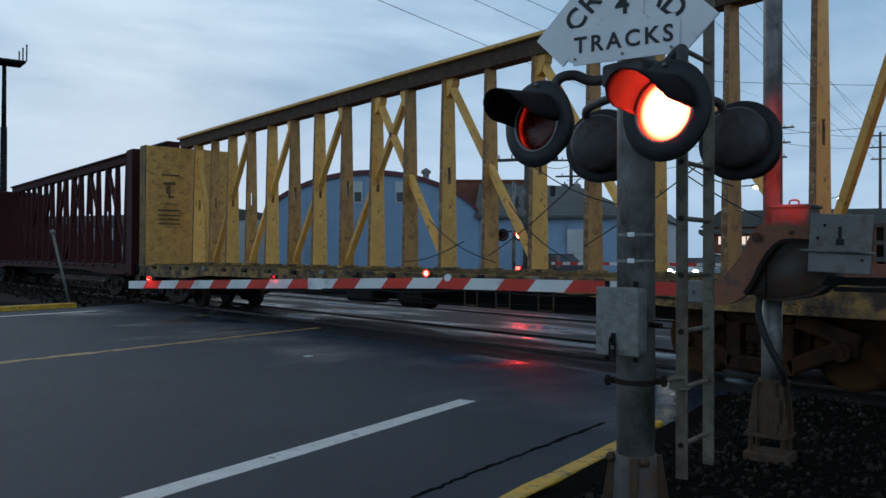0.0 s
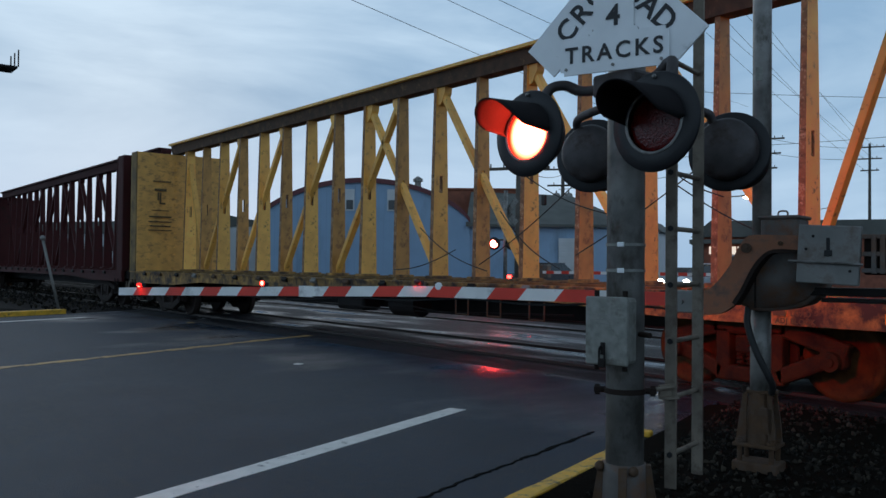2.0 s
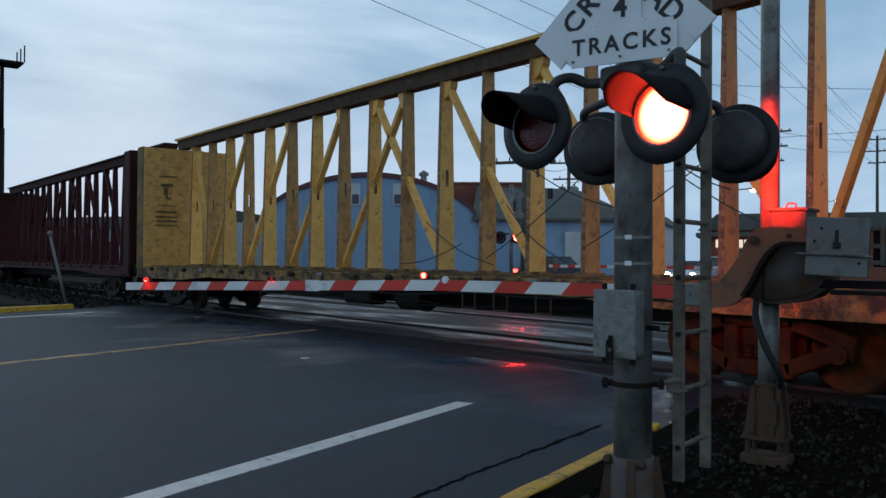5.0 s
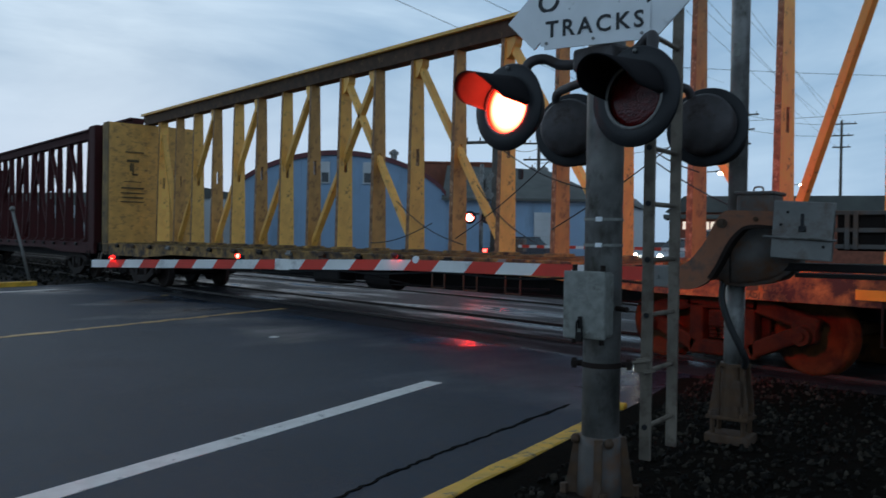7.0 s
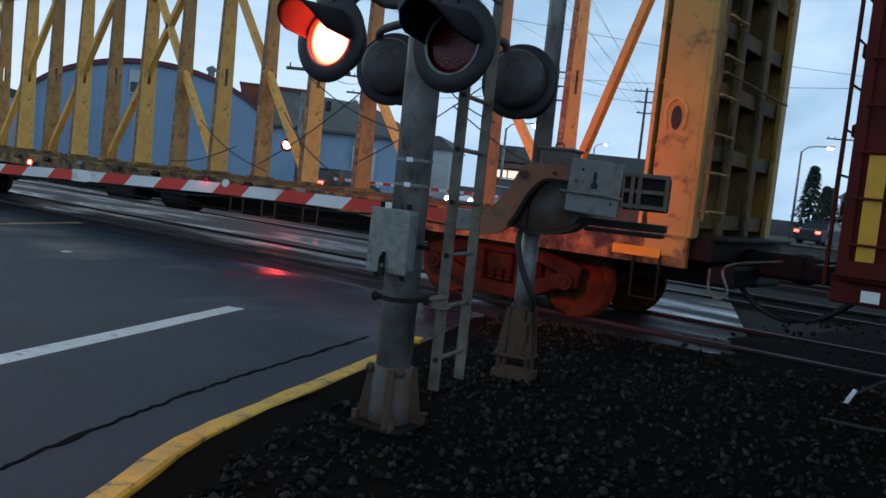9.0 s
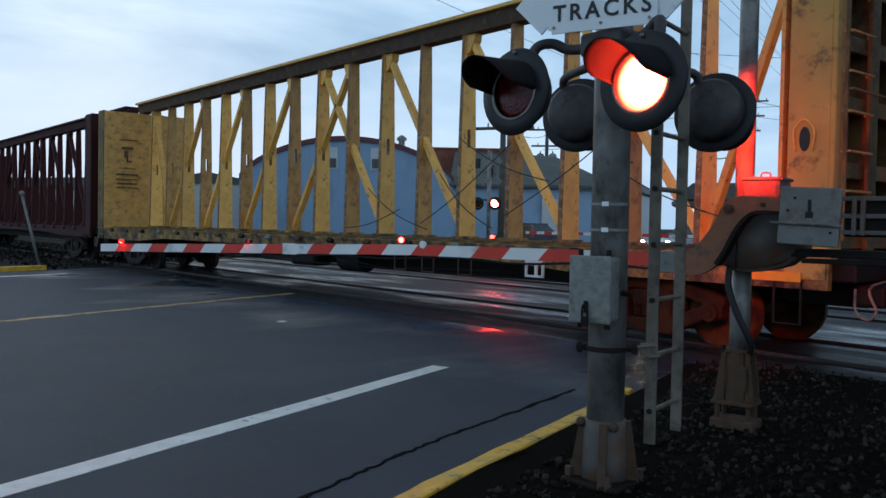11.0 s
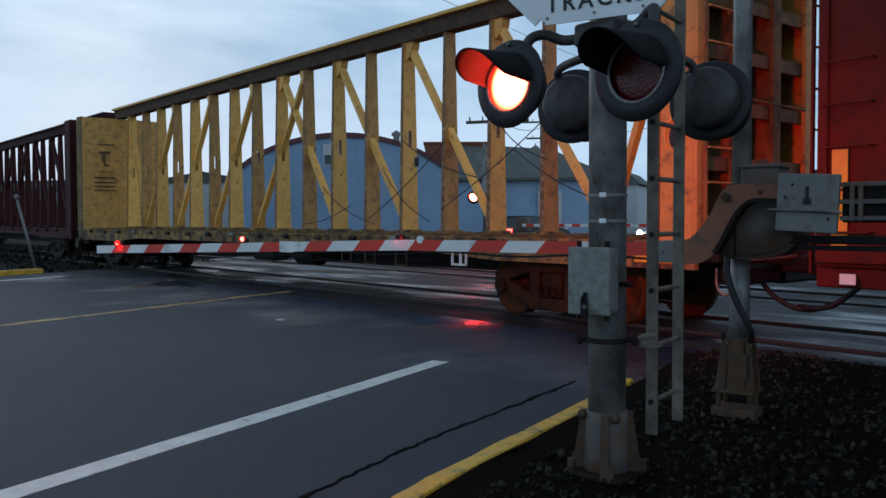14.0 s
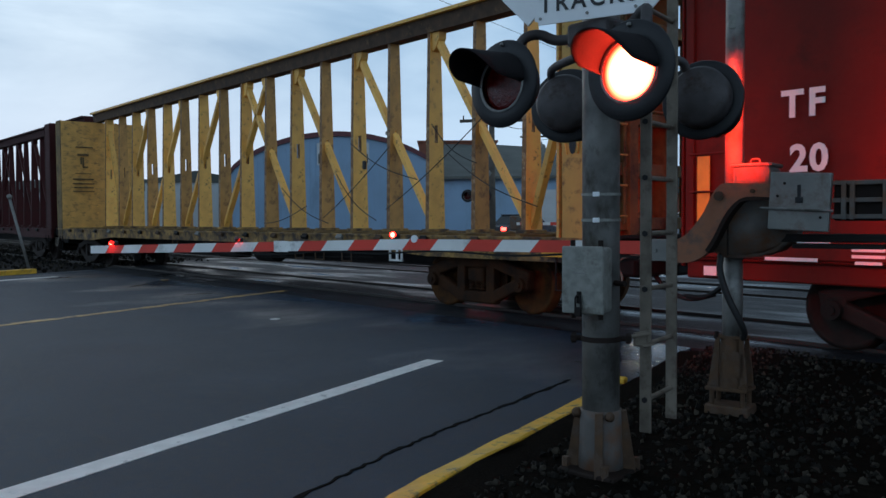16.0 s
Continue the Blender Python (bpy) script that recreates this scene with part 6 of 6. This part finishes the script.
for k in (-1.2, 0, 1.2):
    rod(bm, (k, -1.2, 15.0), (k, -1.2, 16.2), 0.05, seg=6)
    rod(bm, (k, 1.2, 15.0), (k, 1.2, 16.2), 0.05, seg=6)
part("platform", bm, M_STEEL_D, fl)
for k in (-1.0, -0.2, 0.7):
    bm = bmesh.new()
    box(bm, (k, -1.1, 15.75), (0.55, 0.4, 0.6), 20 * k, 0.04)
    part("floodlight", bm, M_STEEL_D, fl)

# the signal on the far side
far_sig = empty("crossing_signal", pose(-22.1, 20.4, 0, 0, 0, 8), "far railway crossing signal with red flashers", "crossing signal")
bm = bmesh.new()
rod(bm, (0, 0, -0.02), (0, 0, 4.0), 0.07, seg=14)
part("pole", bm, M_GALV, far_sig, smooth=True)
for s in (1, -1):
    bm = bmesh.new()
    box(bm, (0, 0, 0), (1.2, 0.012, 0.22))
    part("crossbuck_blade", bm, M_GALV, far_sig, "back of a crossbuck blade", pose(0, 0.09, 3.25, 0, 45 * s, 0))
bm = bmesh.new()
rod(bm, (-0.42, 0, 2.25), (0.42, 0, 2.25), 0.03, seg=8)
part("crossarm", bm, M_BACKS, far_sig)
for s, first in ((-1, False), (1, True)):
    hd = flasher(far_sig, pose(s * 0.40, -0.15, 2.12, 0, 0, 25), first, M_FAR_ON, "facing across the tracks")
gate2 = empty("crossing_gate", pose(-21.3, 21.5, 0, 0, 0, 14), "far lowered crossing gate, striped arm", "crossing gate")
bm = bmesh.new()
rod(bm, (0, 0, -0.02), (0, 0, 1.3), 0.07, seg=12)
box(bm, (0, 0, 1.15), (0.5, 0.3, 0.5), 0, 0.05)
part("mechanism", bm, M_GATE, gate2)
bm = bmesh.new()
box(bm, (3.4, -0.2, 1.12), (6.6, 0.03, 0.10))
arm2 = part("gate_arm", bm, M_WSTRIPE, gate2)
for k in range(11):
    bm = bmesh.new()
    box(bm, (0.4 + 0.6 * k, -0.2, 1.12), (0.3, 0.04, 0.104))
    part("stripe", bm, M_RSTRIPE, arm2, "red stripe")


def car_thing(x, y, yaw, paint, label, lights, tall=1.0):
    """A parked or waiting car; front towards +x of its own."""
    c = empty("car", pose(x, y, 0, 0, 0, yaw), label, "car", "waiting cars")
    L, W = 2.25, 0.88
    bm = bmesh.new()
    prof = [(-L, 0.35), (-L, 0.85), (-L + 0.15, 0.95), (-1.2, 1.0), (0.9, 1.0), (L - 0.15, 0.80), (L, 0.65), (L, 0.35), (L - 0.3, 0.25), (-L + 0.3, 0.25)]
    prism(bm, [(a, b * (1 + 0.15 * (tall - 1))) for a, b in prof], -W, W)
    bmesh.ops.bevel(bm, geom=list(bm.edges), offset=0.06, segments=2, affect="EDGES")
    part("body", bm, paint, c, smooth=False)
    bm = bmesh.new()
    zr = 1.45 * tall
    lo = [(-1.75 if tall > 1.1 else -1.35, 0.98), (0.95, 0.98), (0.35, zr), (-1.25 if tall > 1.1 else -0.85, zr)]
    vs = [bm.verts.new((px, q * (W - 0.06 if pz < 1.2 else W - 0.22), pz)) for q in (-1, 1) for px, pz in lo]
    for f in ((0, 1, 2, 3), (7, 6, 5, 4), (0, 4, 5, 1), (1, 5, 6, 2), (2, 6, 7, 3), (3, 7, 4, 0)):
        bm.faces.new([vs[i] for i in f])
    bmesh.ops.recalc_face_normals(bm, faces=bm.faces)
    part("glasshouse", bm, M_GLASS, c, "dark car glass")
    bm = bmesh.new()
    box(bm, ((lo[2][0] + lo[3][0]) / 2, 0, zr + 0.02), (lo[2][0] - lo[3][0] + 0.1, 2 * W - 0.4, 0.06), 0, 0.02)
    part("roof", bm, paint, c)
    for sx in (-1.35, 1.35):
        for q in (-1, 1):
            bm = bmesh.new()
            rod(bm, (sx, q * (W - 0.2), 0.32), (sx, q * W, 0.32), 0.32, seg=20)
            w = part("wheel", bm, M_TYRE, c)
            bm = bmesh.new()
            rod(bm, (sx, q * (W - 0.02), 0.32), (sx, q * (W + 0.012), 0.32), 0.20, seg=14)
            part("rim", bm, M_GALV, w)
    for q in (-1, 1):
        bm = bmesh.new()
        bmesh.ops.create_uvsphere(bm, u_segments=10, v_segments=8, radius=0.10, matrix=pose(L - 0.10, q * 0.66, 0.80))
        part("headlight", bm, M_HEADLIGHT if lights == "front" else M_SIGN, c, smooth=True)
        bm = bmesh.new()
        box(bm, (-L - 0.0, q * 0.66, 0.80), (0.06, 0.30, 0.15), 0, 0.02)
        part("tail_light", bm, M_TAIL if lights == "rear" else M_RSTRIPE, c)
    return c


car_thing(-19.0, 28.5, -100, M_CARS[0], "silver car waiting with lit headlights", "front")
car_thing(-22.4, 35.0, -105, M_CARS[2], "white van waiting behind the silver car", "front", 1.3)
car_thing(-29.5, 30.2, 95, M_CARS[1], "dark car stopped with lit tail lights", "rear")
car_thing(-13.0, 56.0, 80, M_CARS[1], "dark car driving off with lit tail lights", "rear")


# ---- small things beyond ----
post = empty("bollard_post", pose(-23.87, 6.04, 0, 12, -4, 0), "thin leaning pale grey pipe post with a rounded cap", "post")
bm = bmesh.new()
rod(bm, (0, 0, -0.05), (0, 0, 2.0), 0.037, 0.035, 12)
bmesh.ops.create_uvsphere(bm, u_segments=12, v_segments=8, radius=0.07, matrix=Matrix.Translation((0.03, 0, 2.0)))
part("pipe", bm, M_CW, post, smooth=True)
bm = bmesh.new()
box(bm, (-10.05, 5.55, 0.006), (0.10, 0.10, 0.012), 30, 0.004)
tagged(part("road_stud", bm, M_WLINE), "small white raised road marker", "road marker")
bm = bmesh.new()
box(bm, (-18.25, 7.37, 0.006), (0.14, 0.10, 0.012), 30, 0.004)
tagged(part("road_stud", bm, M_OLDY), "small yellow raised road marker", "road marker")
bm = bmesh.new()
sweep(bm, arc_pts([(-1.25, 6.9, 0.05), (-0.9, 7.1, 0.25), (-0.5, 6.7, 0.10), (-0.75, 6.1, 0.06), (-1.2, 6.0, 0.05)], 8), 0.014, 6)
tagged(part("ground_cable", bm, M_CABLE, None, "", None, True), "loose looped cable on the gravel by the rail", "cable")
bm = bmesh.new()
box(bm, (-1.18, 6.75, 0.09), (0.03, 0.03, 0.16), 0, 0.004, 25)
tagged(part("marker_peg", bm, M_SIGN), "small white peg in the gravel", "peg")
bm = bmesh.new()
box(bm, (-14.0, 60.0, 0.0), (26, 22, 0.05), 10)
tagged(part("grass_verge", bm, M_GRASS), "damp green grass verge beyond the crossing", "grass", kind="structure")


def conifer(x, y, h, seed):
    rnd = random.Random(seed)
    t = empty("tree", pose(x, y, 0), "dark distant conifer tree", "tree", "distant trees")
    bm = bmesh.new()
    rod(bm, (0, 0, -0.1), (0, 0, h * 0.95), h * 0.025, 0.03, 8)
    part("trunk", bm, M_BARK, t)
    verts, faces = [], []
    for _ in range(900):
        f = rnd.random() ** 0.8
        z = h * (0.12 + 0.88 * f)
        rad = h * 0.20 * (1 - f) * rnd.uniform(0.35, 1.1) + 0.05
        a = rnd.uniform(0, math.tau)
        p = Vector((rad * math.cos(a), rad * math.sin(a), z - rad * 0.25))
        s = rnd.uniform(0.12, 0.34) * (h / 9)
        o = len(verts)
        out = Vector((math.cos(a), math.sin(a), -0.5)) * s * 1.8
        sd = Vector((-math.sin(a), math.cos(a), rnd.uniform(-0.3, 0.3))) * s
        up = Vector((0, 0, s * 0.5))
        verts += [tuple(p), tuple(p + out * 0.6 + sd), tuple(p + out * 1.4), tuple(p + out * 0.6 - sd), tuple(p + out * 0.5 + up)]
        faces += [(o, o + 1, o + 4), (o + 1, o + 2, o + 4), (o + 2, o + 3, o + 4), (o + 3, o, o + 4)]
    me = bpy.data.meshes.new("crown")
    me.from_pydata(verts, [], faces)
    me.materials.append(M_LEAF)
    share("crown", me, t, Matrix())


for i, (x, y, h) in enumerate(((-16.9, 72, 4.4), (-17.8, 84, 4.6), (-20.5, 90, 5), (-8, 95, 8), (-3, 92, 7.5), (-30, 120, 9), (-22, 125, 10), (-45, 130, 9))):
    conifer(x, y, h, 40 + i)
# low far skyline: sheds and houses beyond
for x, y, w, d, h, m, label in ((-33.0, 62.0, 16, 8, 3.6, M_BRICK, "low dark red building beyond the crossing"), (-60, 62, 22, 10, 4.5, M_WHITE, "low pale building in the distance"), (-8, 110, 30, 10, 4.5, M_WHITE, "long pale distant building"), (-90, 30, 20, 14, 4, M_WHITE, "small pale shed far away")):
    b = empty("building", pose(x, y, 0, 0, 0, 30), label, "building", "far buildings")
    bm = bmesh.new()
    box(bm, (0, 0, h / 2), (w, d, h))
    part("wall", bm, m, b)
    bm = bmesh.new()
    prism(bm, [(-w / 2 - 0.4, h), (w / 2 + 0.4, h), (w / 2 - 1, h + 1.2), (-w / 2 + 1, h + 1.2)], -d / 2 - 0.4, d / 2 + 0.4)
    part("roof", bm, M_ROOF, b)
    for k in range(4):
        bm = bmesh.new()
        box(bm, (-w / 2 + w * (k + 0.5) / 4, -d / 2 - 0.02, h * 0.5), (w * 0.09, 0.08, h * 0.4))
        part("window", bm, M_GLASS, b)


def motions():
    for ob, rows in MOVERS:
        walk(ob, rows)


motions()
